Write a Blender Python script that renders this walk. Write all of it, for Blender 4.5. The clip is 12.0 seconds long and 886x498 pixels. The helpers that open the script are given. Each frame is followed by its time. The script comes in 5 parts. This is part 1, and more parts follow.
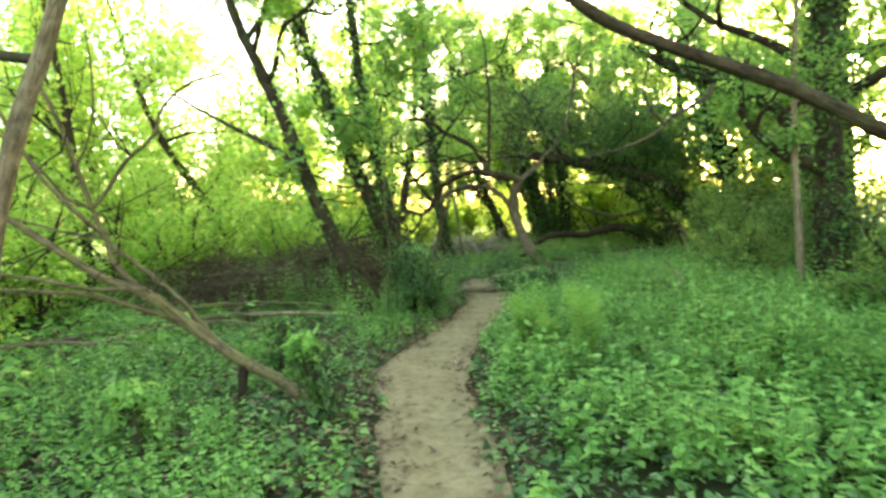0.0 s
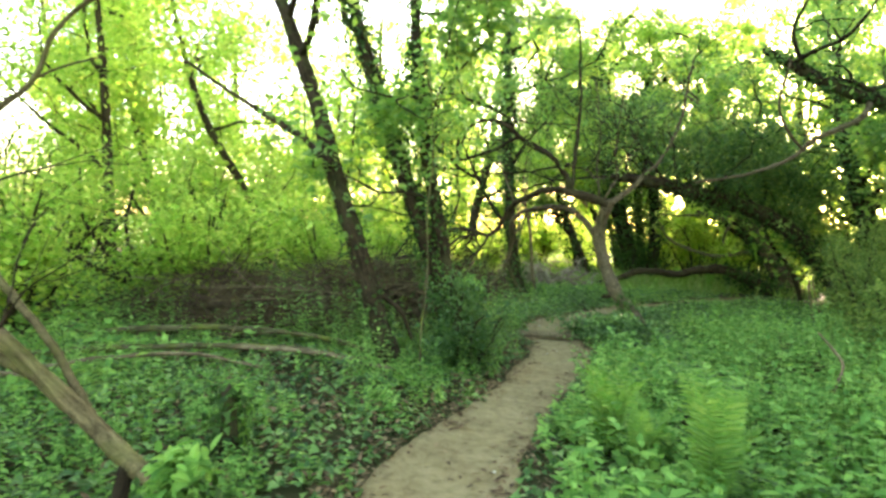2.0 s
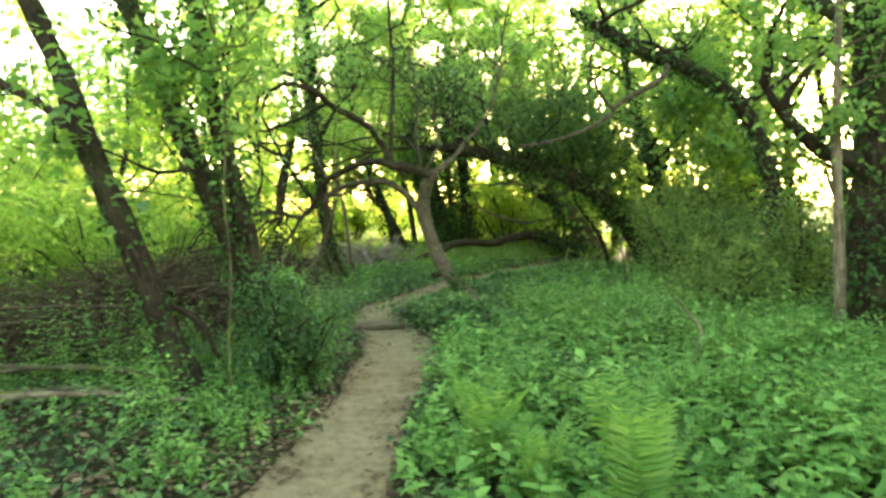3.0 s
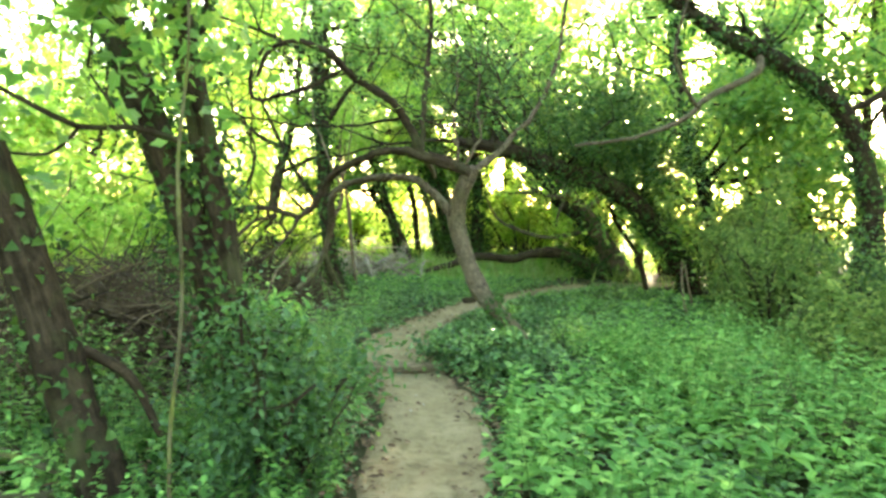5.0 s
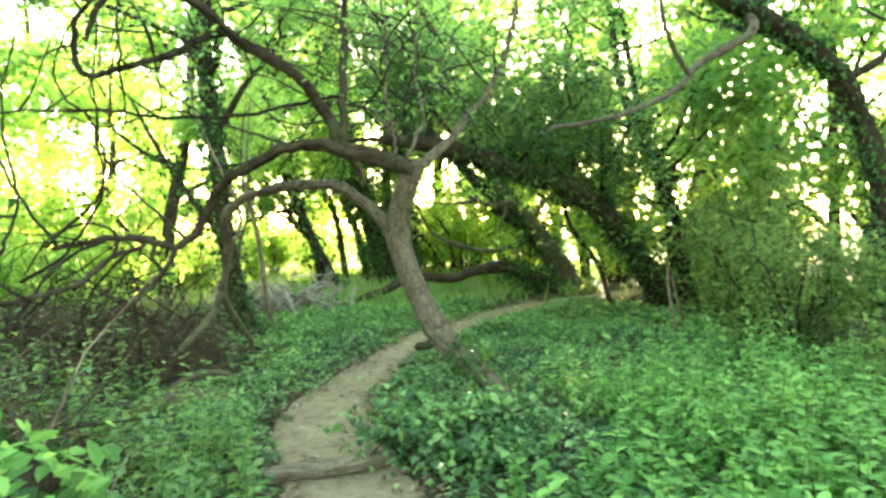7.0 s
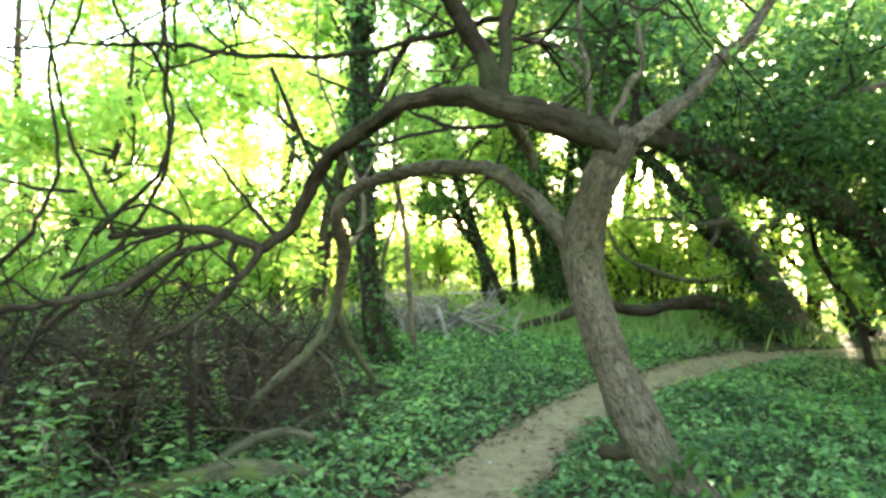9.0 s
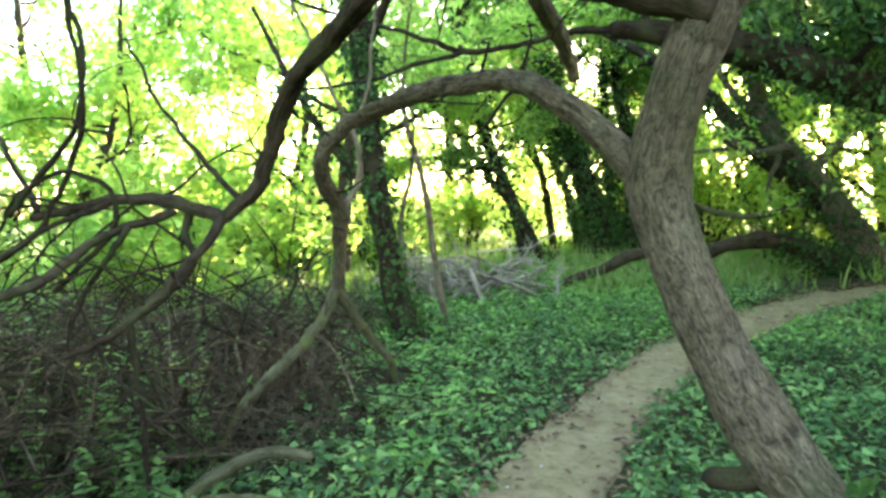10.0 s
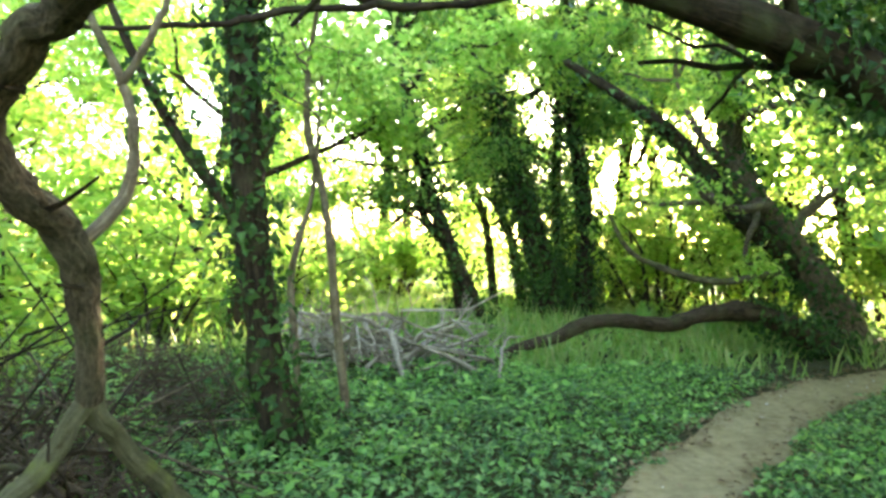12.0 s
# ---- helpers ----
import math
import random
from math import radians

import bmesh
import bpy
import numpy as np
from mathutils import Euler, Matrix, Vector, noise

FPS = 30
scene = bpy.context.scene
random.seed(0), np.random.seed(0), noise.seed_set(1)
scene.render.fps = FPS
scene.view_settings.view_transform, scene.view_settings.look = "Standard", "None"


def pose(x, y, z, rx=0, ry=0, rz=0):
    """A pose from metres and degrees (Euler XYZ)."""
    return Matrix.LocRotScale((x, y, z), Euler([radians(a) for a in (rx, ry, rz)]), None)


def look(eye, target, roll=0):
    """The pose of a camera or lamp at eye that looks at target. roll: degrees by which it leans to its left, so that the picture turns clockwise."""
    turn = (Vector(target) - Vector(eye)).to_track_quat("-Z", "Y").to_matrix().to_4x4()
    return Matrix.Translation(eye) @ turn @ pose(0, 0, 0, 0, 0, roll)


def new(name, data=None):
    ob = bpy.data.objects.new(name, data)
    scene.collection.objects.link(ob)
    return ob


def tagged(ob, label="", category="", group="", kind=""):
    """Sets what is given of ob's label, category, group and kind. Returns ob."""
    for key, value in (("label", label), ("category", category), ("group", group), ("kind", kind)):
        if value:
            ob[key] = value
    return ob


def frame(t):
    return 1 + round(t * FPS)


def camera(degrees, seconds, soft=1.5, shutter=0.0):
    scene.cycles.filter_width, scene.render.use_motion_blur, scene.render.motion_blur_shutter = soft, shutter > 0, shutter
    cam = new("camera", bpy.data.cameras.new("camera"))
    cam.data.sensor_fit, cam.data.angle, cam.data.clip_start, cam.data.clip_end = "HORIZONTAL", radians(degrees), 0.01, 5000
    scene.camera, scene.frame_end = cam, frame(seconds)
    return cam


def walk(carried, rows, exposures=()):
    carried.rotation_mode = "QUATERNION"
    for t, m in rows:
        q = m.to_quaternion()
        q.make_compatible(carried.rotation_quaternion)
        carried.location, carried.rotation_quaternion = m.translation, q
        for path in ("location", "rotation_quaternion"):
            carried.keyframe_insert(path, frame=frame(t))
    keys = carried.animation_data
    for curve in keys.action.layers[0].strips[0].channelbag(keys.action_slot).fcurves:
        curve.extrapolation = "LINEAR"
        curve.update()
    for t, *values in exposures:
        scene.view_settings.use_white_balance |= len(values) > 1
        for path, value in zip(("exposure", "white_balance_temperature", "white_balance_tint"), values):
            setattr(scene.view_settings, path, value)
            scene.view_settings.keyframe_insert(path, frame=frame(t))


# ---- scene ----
cam = camera(68.7, 12.0, 2.9, 0.15)
METRES, EYE, TILT, LEAN, TURN = 13.3, 1.5, 0.0, 0.0, 0.0
ROWS = [
    (0.0, 0.0, 0.0, 0.0, -0.13, -3.23, 2.25),
    (0.5, 0.0097, 0.0412, 0.0014, 6.63, -3.19, -1.64),
    (1.0, 0.0138, 0.0839, 0.0006, 5.3, -3.27, -2.17),
    (1.5, 0.0142, 0.1274, 0.0002, 7.78, -3.66, 1.07),
    (2.0, 0.0122, 0.1697, 0.0026, 6.75, -1.7, -2.74),
    (2.5, 0.0105, 0.2141, 0.0045, -0.5, -4.33, 0.62),
    (2.7, 0.0065, 0.2319, 0.0039, -7.74, -3.56, 1.3),
    (4.3, -0.0055, 0.3653, 0.0022, -12.95, -3.13, 0.68),
    (4.5, -0.0062, 0.3818, 0.0016, -11.1, -2.87, 1.28),
    (5.0, -0.0117, 0.4258, 0.0011, -10.79, -2.61, -2.48),
    (5.5, -0.0139, 0.4634, 0.0042, -14.93, -1.05, 4.6),
    (6.0, -0.0106, 0.5019, 0.0023, -14.51, -3.68, 1.69),
    (6.5, -0.0007, 0.5453, 0.0008, -17.34, -4.28, -1.31),
    (7.0, 0.0108, 0.5851, -0.0002, -17.39, -1.01, 1.36),
    (7.2, 0.0161, 0.6031, -0.002, -14.78, -3.19, 0.76),
    (8.8, 0.0457, 0.7352, 0.0004, -1.82, -0.89, -0.56),
    (9.0, 0.0483, 0.7517, 0.0018, -1.76, -0.06, -3.06),
    (9.5, 0.0531, 0.7916, -0.0002, 1.37, -4.71, 0.25),
    (10.0, 0.057, 0.8319, -0.001, 1.12, -3.82, 1.54),
    (10.5, 0.0607, 0.872, 0.0017, -1.61, -0.62, -1.76),
    (11.0, 0.0621, 0.9107, -0.0005, -2.88, -3.88, 0.81),
    (11.5, 0.0658, 0.9491, -0.0019, -3.64, -3.39, 2.61),
    (12.0, 0.0732, 0.9874, 0.0004, -4.15, 0.1, -1.86),
]
# seconds, stops, white balance
EXPOSURES = [(0.0, 3.95, 7600, 11), (2.5, 3.95, 7800, 11), (4.5, 4.4, 7300, 11), (7.0, 4.78, 7000, 11), (9.0, 4.62, 6500, 16), (10.5, 4.58, 6200, 21), (12.0, 4.6, 6500, 18)]
walk(cam, [(t, pose(0, 0, EYE, TILT, LEAN, TURN) @ pose(METRES * x, METRES * y, METRES * z, 90 + pitch, roll, yaw)) for t, x, y, z, yaw, pitch, roll in ROWS],
     exposures=EXPOSURES)

# ---- light: low evening sun ahead and to the right, behind the trees ----
SUN_AZ, SUN_EL = 28.0, 9.0
world = bpy.data.worlds.new("world")
scene.world = world
world.use_nodes = True
wn = world.node_tree.nodes
sky = wn.new("ShaderNodeTexSky")
sky.sky_type, sky.sun_disc = "NISHITA", False
sky.sun_elevation, sky.sun_rotation = radians(SUN_EL), radians(SUN_AZ)
sky.air_density, sky.dust_density, sky.ozone_density = 1.0, 2.0, 1.0
wn["Background"].inputs["Strength"].default_value = 0.15
world.node_tree.links.new(sky.outputs["Color"], wn["Background"].inputs["Color"])
sun = new("sun", bpy.data.lights.new("sun", "SUN"))
sun.data.energy, sun.data.angle, sun.data.color = 3.0, radians(0.6), (1.0, 0.86, 0.62)
sun_from = Vector((math.sin(radians(SUN_AZ)), math.cos(radians(SUN_AZ)), math.tan(radians(SUN_EL))))
sun.matrix_world = look(sun_from * 60, (0, 0, 0))

# ---- materials ----


def material(name):
    m = bpy.data.materials.new(name)
    m.use_nodes = True
    nt = m.node_tree
    return m, nt, nt.nodes["Principled BSDF"], nt.nodes["Material Output"]


def node(nt, kind, **values):
    n = nt.nodes.new(kind)
    for key, value in values.items():
        n.inputs[key.replace("_", " ")].default_value = value
    return n


def ramp(nt, source, stops):
    r = nt.nodes.new("ShaderNodeValToRGB")
    while len(r.color_ramp.elements) < len(stops):
        r.color_ramp.elements.new(0.5)
    for e, (p, c) in zip(r.color_ramp.elements, stops):
        e.position, e.color = p, (*c, 1)
    nt.links.new(source, r.inputs["Fac"])
    return r.outputs["Color"]


def place_coords(nt):
    return nt.nodes.new("ShaderNodeNewGeometry").outputs["Position"]


def mix_rgb(nt, fac, a, b, blend="MIX"):
    n = nt.nodes.new("ShaderNodeMix")
    n.data_type, n.blend_type = "RGBA", blend
    for socket, v in ((n.inputs[0], fac), (n.inputs[6], a), (n.inputs[7], b)):
        if hasattr(v, "is_linked"):
            nt.links.new(v, socket)
        else:
            socket.default_value = v if isinstance(v, (int, float)) else (*v, 1)
    return n.outputs[2]


def leaf_material(name, tones, through_tones, clear=0.4, rough=0.5, gloss=0.4):
    """A leaf: each one its own tone, light coming through it, and a waxy gloss."""
    m, nt, bsdf, out = material(name)
    geo = nt.nodes.new("ShaderNodeNewGeometry")
    patch = node(nt, "ShaderNodeTexNoise", Scale=0.9, Detail=3.0)
    nt.links.new(geo.outputs["Position"], patch.inputs["Vector"])
    add = nt.nodes.new("ShaderNodeMath")
    add.operation = "MULTIPLY_ADD"
    nt.links.new(patch.outputs["Fac"], add.inputs[0])
    add.inputs[1].default_value = 0.9
    half = nt.nodes.new("ShaderNodeMath")
    half.operation = "MULTIPLY_ADD"
    nt.links.new(geo.outputs["Random Per Island"], half.inputs[0])
    half.inputs[1].default_value, half.inputs[2].default_value = 0.95, -0.42
    nt.links.new(half.outputs[0], add.inputs[2])
    n = len(tones)
    stops = [i / (n - 1) for i in range(n)]
    nt.links.new(ramp(nt, add.outputs[0], list(zip(stops, tones))), bsdf.inputs["Base Color"])
    bsdf.inputs["Roughness"].default_value = rough
    bsdf.inputs["Specular IOR Level"].default_value = gloss
    fine = node(nt, "ShaderNodeTexNoise", Scale=70.0, Detail=2.0)
    nt.links.new(geo.outputs["Position"], fine.inputs["Vector"])
    bump = node(nt, "ShaderNodeBump", Strength=0.25, Distance=0.01)
    nt.links.new(fine.outputs["Fac"], bump.inputs["Height"])
    nt.links.new(bump.outputs["Normal"], bsdf.inputs["Normal"])
    tl = nt.nodes.new("ShaderNodeBsdfTranslucent")
    n = len(through_tones)
    nt.links.new(ramp(nt, add.outputs[0], list(zip([i / (n - 1) for i in range(n)], through_tones))), tl.inputs["Color"])
    mx = nt.nodes.new("ShaderNodeMixShader")
    mx.inputs["Fac"].default_value = clear
    nt.links.new(bsdf.outputs["BSDF"], mx.inputs[1])
    nt.links.new(tl.outputs["BSDF"], mx.inputs[2])
    nt.links.new(mx.outputs["Shader"], out.inputs["Surface"])
    return m


def bark_material(name, dark, light, green=(0.07, 0.09, 0.03), moss=0.35, stretch=(26, 26, 4), depth=0.02):
    """Furrowed bark: long ridges, pale flakes and patches of green algae."""
    m, nt, bsdf, out = material(name)
    tc = nt.nodes.new("ShaderNodeUVMap")
    mp = nt.nodes.new("ShaderNodeMapping")
    mp.inputs["Scale"].default_value = (stretch[0], stretch[2], 1)
    nt.links.new(tc.outputs["UV"], mp.inputs["Vector"])
    furrow = node(nt, "ShaderNodeTexNoise", Scale=1.0, Detail=7.0, Roughness=0.68, Distortion=1.4)
    nt.links.new(mp.outputs["Vector"], furrow.inputs["Vector"])
    pos = place_coords(nt)
    fine = node(nt, "ShaderNodeTexNoise", Scale=90.0, Detail=4.0)
    nt.links.new(pos, fine.inputs["Vector"])
    large = node(nt, "ShaderNodeTexNoise", Scale=3.5, Detail=4.0, Roughness=0.6)
    nt.links.new(pos, large.inputs["Vector"])
    c = ramp(nt, furrow.outputs["Fac"], [(0.37, dark), (0.5, [(0.55 * a + 0.45 * b) for a, b in zip(dark, light)]), (0.63, light)])
    c = mix_rgb(nt, 0.25, c, ramp(nt, fine.outputs["Fac"], [(0.3, dark), (0.7, light)]))
    blotch = node(nt, "ShaderNodeTexNoise", Scale=9.0, Detail=5.0, Roughness=0.65, Distortion=0.5)
    nt.links.new(pos, blotch.inputs["Vector"])
    c = mix_rgb(nt, 0.75, c, ramp(nt, blotch.outputs["Fac"], [(0.33, (0.4, 0.37, 0.34)), (0.52, (0.85, 0.84, 0.82)), (0.7, (1.0, 1.0, 1.0))]), "MULTIPLY")
    algae = ramp(nt, large.outputs["Fac"], [(0.5, (0, 0, 0)), (0.72, (moss, moss, moss))])
    c = mix_rgb(nt, algae, c, green)
    nt.links.new(c, bsdf.inputs["Base Color"])
    bsdf.inputs["Roughness"].default_value = 0.85
    bsdf.inputs["Specular IOR Level"].default_value = 0.06
    b1 = node(nt, "ShaderNodeBump", Strength=0.9, Distance=depth)
    nt.links.new(furrow.outputs["Fac"], b1.inputs["Height"])
    b2 = node(nt, "ShaderNodeBump", Strength=0.4, Distance=0.004)
    nt.links.new(fine.outputs["Fac"], b2.inputs["Height"])
    nt.links.new(b1.outputs["Normal"], b2.inputs["Normal"])
    nt.links.new(b2.outputs["Normal"], bsdf.inputs["Normal"])
    return m


def soil_material(name, tones, scale, speck, bump_depth):
    m, nt, bsdf, out = material(name)
    pos = place_coords(nt)
    big = node(nt, "ShaderNodeTexNoise", Scale=scale, Detail=5.0, Roughness=0.6)
    small = node(nt, "ShaderNodeTexNoise", Scale=55.0, Detail=5.0, Roughness=0.7)
    grit = node(nt, "ShaderNodeTexVoronoi", Scale=120.0)
    for n in (big, small, grit):
        nt.links.new(pos, n.inputs["Vector"])
    c = ramp(nt, big.outputs["Fac"], list(zip((0.3, 0.5, 0.7), tones)))
    c = mix_rgb(nt, 0.4, c, ramp(nt, small.outputs["Fac"], list(zip((0.3, 0.5, 0.72), tones))))
    mid = node(nt, "ShaderNodeTexNoise", Scale=11.0, Detail=6.0, Roughness=0.7, Distortion=0.4)
    nt.links.new(pos, mid.inputs["Vector"])
    c = mix_rgb(nt, 0.45, c, ramp(nt, mid.outputs["Fac"], [(0.34, [0.55 * v for v in tones[0]]), (0.5, tones[1]), (0.7, tones[2])]))
    dots = ramp(nt, grit.outputs["Distance"], [(0.10, (speck, speck, speck)), (0.16, (0, 0, 0))])
    c = mix_rgb(nt, dots, c, (0.42, 0.37, 0.28))
    nt.links.new(c, bsdf.inputs["Base Color"])
    bsdf.inputs["Roughness"].default_value = 0.95
    bsdf.inputs["Specular IOR Level"].default_value = 0.04
    b1 = node(nt, "ShaderNodeBump", Strength=0.7, Distance=bump_depth)
    nt.links.new(small.outputs["Fac"], b1.inputs["Height"])
    b2 = node(nt, "ShaderNodeBump", Strength=0.5, Distance=bump_depth * 3)
    nt.links.new(big.outputs["Fac"], b2.inputs["Height"])
    nt.links.new(b1.outputs["Normal"], b2.inputs["Normal"])
    nt.links.new(b2.outputs["Normal"], bsdf.inputs["Normal"])
    return m


# Sunlight put into the colour: yellower and brighter than the wood leaf.
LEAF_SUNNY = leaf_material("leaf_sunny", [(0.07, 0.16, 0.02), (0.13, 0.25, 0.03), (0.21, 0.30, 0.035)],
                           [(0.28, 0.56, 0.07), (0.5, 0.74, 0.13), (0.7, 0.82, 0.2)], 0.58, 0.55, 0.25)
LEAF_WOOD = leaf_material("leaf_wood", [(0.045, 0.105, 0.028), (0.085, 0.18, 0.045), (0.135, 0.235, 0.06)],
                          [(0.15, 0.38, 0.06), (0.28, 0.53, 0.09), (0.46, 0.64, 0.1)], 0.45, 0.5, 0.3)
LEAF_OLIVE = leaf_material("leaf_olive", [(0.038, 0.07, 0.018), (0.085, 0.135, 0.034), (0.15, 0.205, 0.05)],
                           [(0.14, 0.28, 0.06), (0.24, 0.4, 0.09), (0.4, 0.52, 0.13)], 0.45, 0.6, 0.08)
# Shade put into the leaf colour: a darker copy of the wood leaf.
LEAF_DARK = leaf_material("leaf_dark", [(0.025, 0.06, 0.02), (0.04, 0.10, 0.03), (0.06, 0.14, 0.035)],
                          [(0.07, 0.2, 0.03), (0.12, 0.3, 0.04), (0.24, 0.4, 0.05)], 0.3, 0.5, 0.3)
LEAF_IVY = leaf_material("leaf_ivy", [(0.014, 0.04, 0.011), (0.06, 0.142, 0.035), (0.185, 0.32, 0.085)],
                         [(0.06, 0.19, 0.05), (0.14, 0.31, 0.08), (0.27, 0.42, 0.11)], 0.22, 0.42, 0.2)
LEAF_CLIMBER = leaf_material("leaf_climber", [(0.014, 0.034, 0.009), (0.03, 0.068, 0.016), (0.055, 0.108, 0.024)],
                             [(0.06, 0.2, 0.03), (0.12, 0.32, 0.05), (0.22, 0.42, 0.06)], 0.1, 0.55, 0.1)
LEAF_HERB = leaf_material("leaf_herb", [(0.04, 0.115, 0.026), (0.115, 0.265, 0.06), (0.225, 0.42, 0.098)],
                          [(0.18, 0.42, 0.08), (0.32, 0.58, 0.13), (0.5, 0.68, 0.16)], 0.38, 0.6, 0.1)
LEAF_FERN = leaf_material("leaf_fern", [(0.07, 0.15, 0.035), (0.105, 0.215, 0.05), (0.15, 0.27, 0.06)],
                          [(0.2, 0.5, 0.06), (0.3, 0.6, 0.08), (0.45, 0.65, 0.1)], 0.4, 0.55, 0.3)
LEAF_LITTER = leaf_material("leaf_litter", [(0.05, 0.03, 0.015), (0.12, 0.075, 0.04), (0.26, 0.19, 0.1)],
                            [(0.1, 0.06, 0.02), (0.2, 0.12, 0.04), (0.3, 0.2, 0.08)], 0.1, 0.8, 0.2)
LEAF_YELLOW = leaf_material("leaf_yellow", [(0.5, 0.36, 0.03), (0.62, 0.48, 0.05)], [(0.6, 0.45, 0.05), (0.7, 0.5, 0.05)], 0.2)
GRASS = leaf_material("grass_blade", [(0.08, 0.15, 0.03), (0.13, 0.22, 0.05), (0.24, 0.27, 0.1)],
                      [(0.2, 0.4, 0.05), (0.3, 0.5, 0.08), (0.45, 0.5, 0.15)], 0.4)
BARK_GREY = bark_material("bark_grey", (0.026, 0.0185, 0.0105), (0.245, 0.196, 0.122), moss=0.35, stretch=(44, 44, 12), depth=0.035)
# Dark and brown bark, with shade of backlit wood also put into the colour.
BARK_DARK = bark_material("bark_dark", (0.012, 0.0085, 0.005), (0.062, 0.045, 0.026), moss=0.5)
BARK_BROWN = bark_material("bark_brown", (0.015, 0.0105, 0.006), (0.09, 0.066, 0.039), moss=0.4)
BARK_WEATHERED = bark_material("bark_weathered", (0.03, 0.022, 0.01), (0.23, 0.185, 0.095), (0.12, 0.13, 0.035), 0.7, depth=0.015)
BARK_PALE = bark_material("bark_pale", (0.065, 0.047, 0.027), (0.3, 0.235, 0.145), moss=0.4, depth=0.012)
BARK_MOSSY = bark_material("bark_mossy", (0.05, 0.045, 0.02), (0.16, 0.15, 0.08), (0.12, 0.15, 0.022), 1.0)
TWIG_DEAD = bark_material("twig_dead", (0.032, 0.023, 0.013), (0.17, 0.125, 0.075), moss=0.15, depth=0.004)
TWIG_BLEACHED = bark_material("twig_bleached", (0.15, 0.12, 0.085), (0.5, 0.43, 0.33), moss=0.1, depth=0.004)
STEM_GREEN = bark_material("stem_green", (0.06, 0.1, 0.03), (0.14, 0.2, 0.07), moss=0.1, depth=0.002)
SOIL_PATH = soil_material("trodden_earth", [(0.105, 0.078, 0.038), (0.21, 0.167, 0.085), (0.305, 0.25, 0.138)], 2.6, 0.5, 0.008)
SOIL_WOOD = soil_material("woodland_floor", [(0.02, 0.025, 0.01), (0.04, 0.045, 0.018), (0.075, 0.06, 0.03)], 3.0, 0.15, 0.02)
SOIL_FIELD = soil_material("field_grass", [(0.12, 0.2, 0.05), (0.2, 0.28, 0.08), (0.3, 0.34, 0.12)], 0.4, 0.1, 0.02)
STONE = soil_material("pale_stone", [(0.3, 0.27, 0.22), (0.42, 0.39, 0.33), (0.55, 0.52, 0.46)], 20.0, 0.1, 0.003)

# ---- mesh tools ----
rng = np.random.default_rng(7)


def fbm(x, y, k=1.0, seed=0.0):
    x, y = np.asarray(x, float) * k + seed, np.asarray(y, float) * k - seed * 1.7
    v = np.sin(1.3 * x + 0.7 * y + 1.1 * np.sin(0.9 * y + seed)) + 0.6 * np.sin(2.9 * y - 1.7 * x + 0.8 * np.sin(2.1 * x))
    return (v + 0.35 * np.sin(5.3 * x + 4.1 * y) + 0.25 * np.sin(9.7 * y - 7.9 * x)) / 2.2


def link(name, v, f, mat, parent=None, uv=None, smooth=True, label=""):
    """One mesh object out of vertex and face arrays in world metres."""
    v, f = np.asarray(v, np.float32), np.asarray(f, np.int32)
    base, up = np.zeros(3), parent
    while up is not None:
        base += np.array(up.location)
        up = up.parent
    me = bpy.data.meshes.new(name)
    k = f.shape[1]
    me.vertices.add(len(v))
    me.vertices.foreach_set("co", (v - base.astype(np.float32)).ravel())
    me.loops.add(f.size)
    me.loops.foreach_set("vertex_index", f.ravel())
    me.polygons.add(len(f))
    me.polygons.foreach_set("loop_start", np.arange(0, f.size, k, dtype=np.int32))
    if uv is not None:
        me.uv_layers.new(name="UVMap").data.foreach_set("uv", np.asarray(uv, np.float32)[f.ravel()].ravel())
    me.update(calc_edges=True)
    me.polygons.foreach_set("use_smooth", np.full(len(f), smooth))
    me.materials.append(mat)
    ob = new(name, me)
    if parent is not None:
        ob.parent = parent
    if label:
        ob["label"] = label
    return ob


def thing(name, at, label, category, group="", kind=""):
    ob = new(name)
    ob.location = at
    ob.empty_display_size = 0.1
    return tagged(ob, label, category, group, kind)


def spline(points, step):
    """Evenly spaced places on a smooth curve through points (any number of columns)."""
    p = np.asarray(points, float)
    q = np.vstack([2 * p[0] - p[1], p, 2 * p[-1] - p[-2]])
    out = []
    for i in range(1, len(q) - 2):
        a, b, c, d = q[i - 1:i + 3]
        n = max(2, int(np.linalg.norm((c - b)[:3]) / step))
        t = np.linspace(0, 1, n, endpoint=False)[:, None]
        out.append(0.5 * (2 * b + (c - a) * t + (2 * a - 5 * b + 4 * c - d) * t ** 2 + (3 * b - a - 3 * c + d) * t ** 3))
    return np.vstack(out + [p[-1:]])


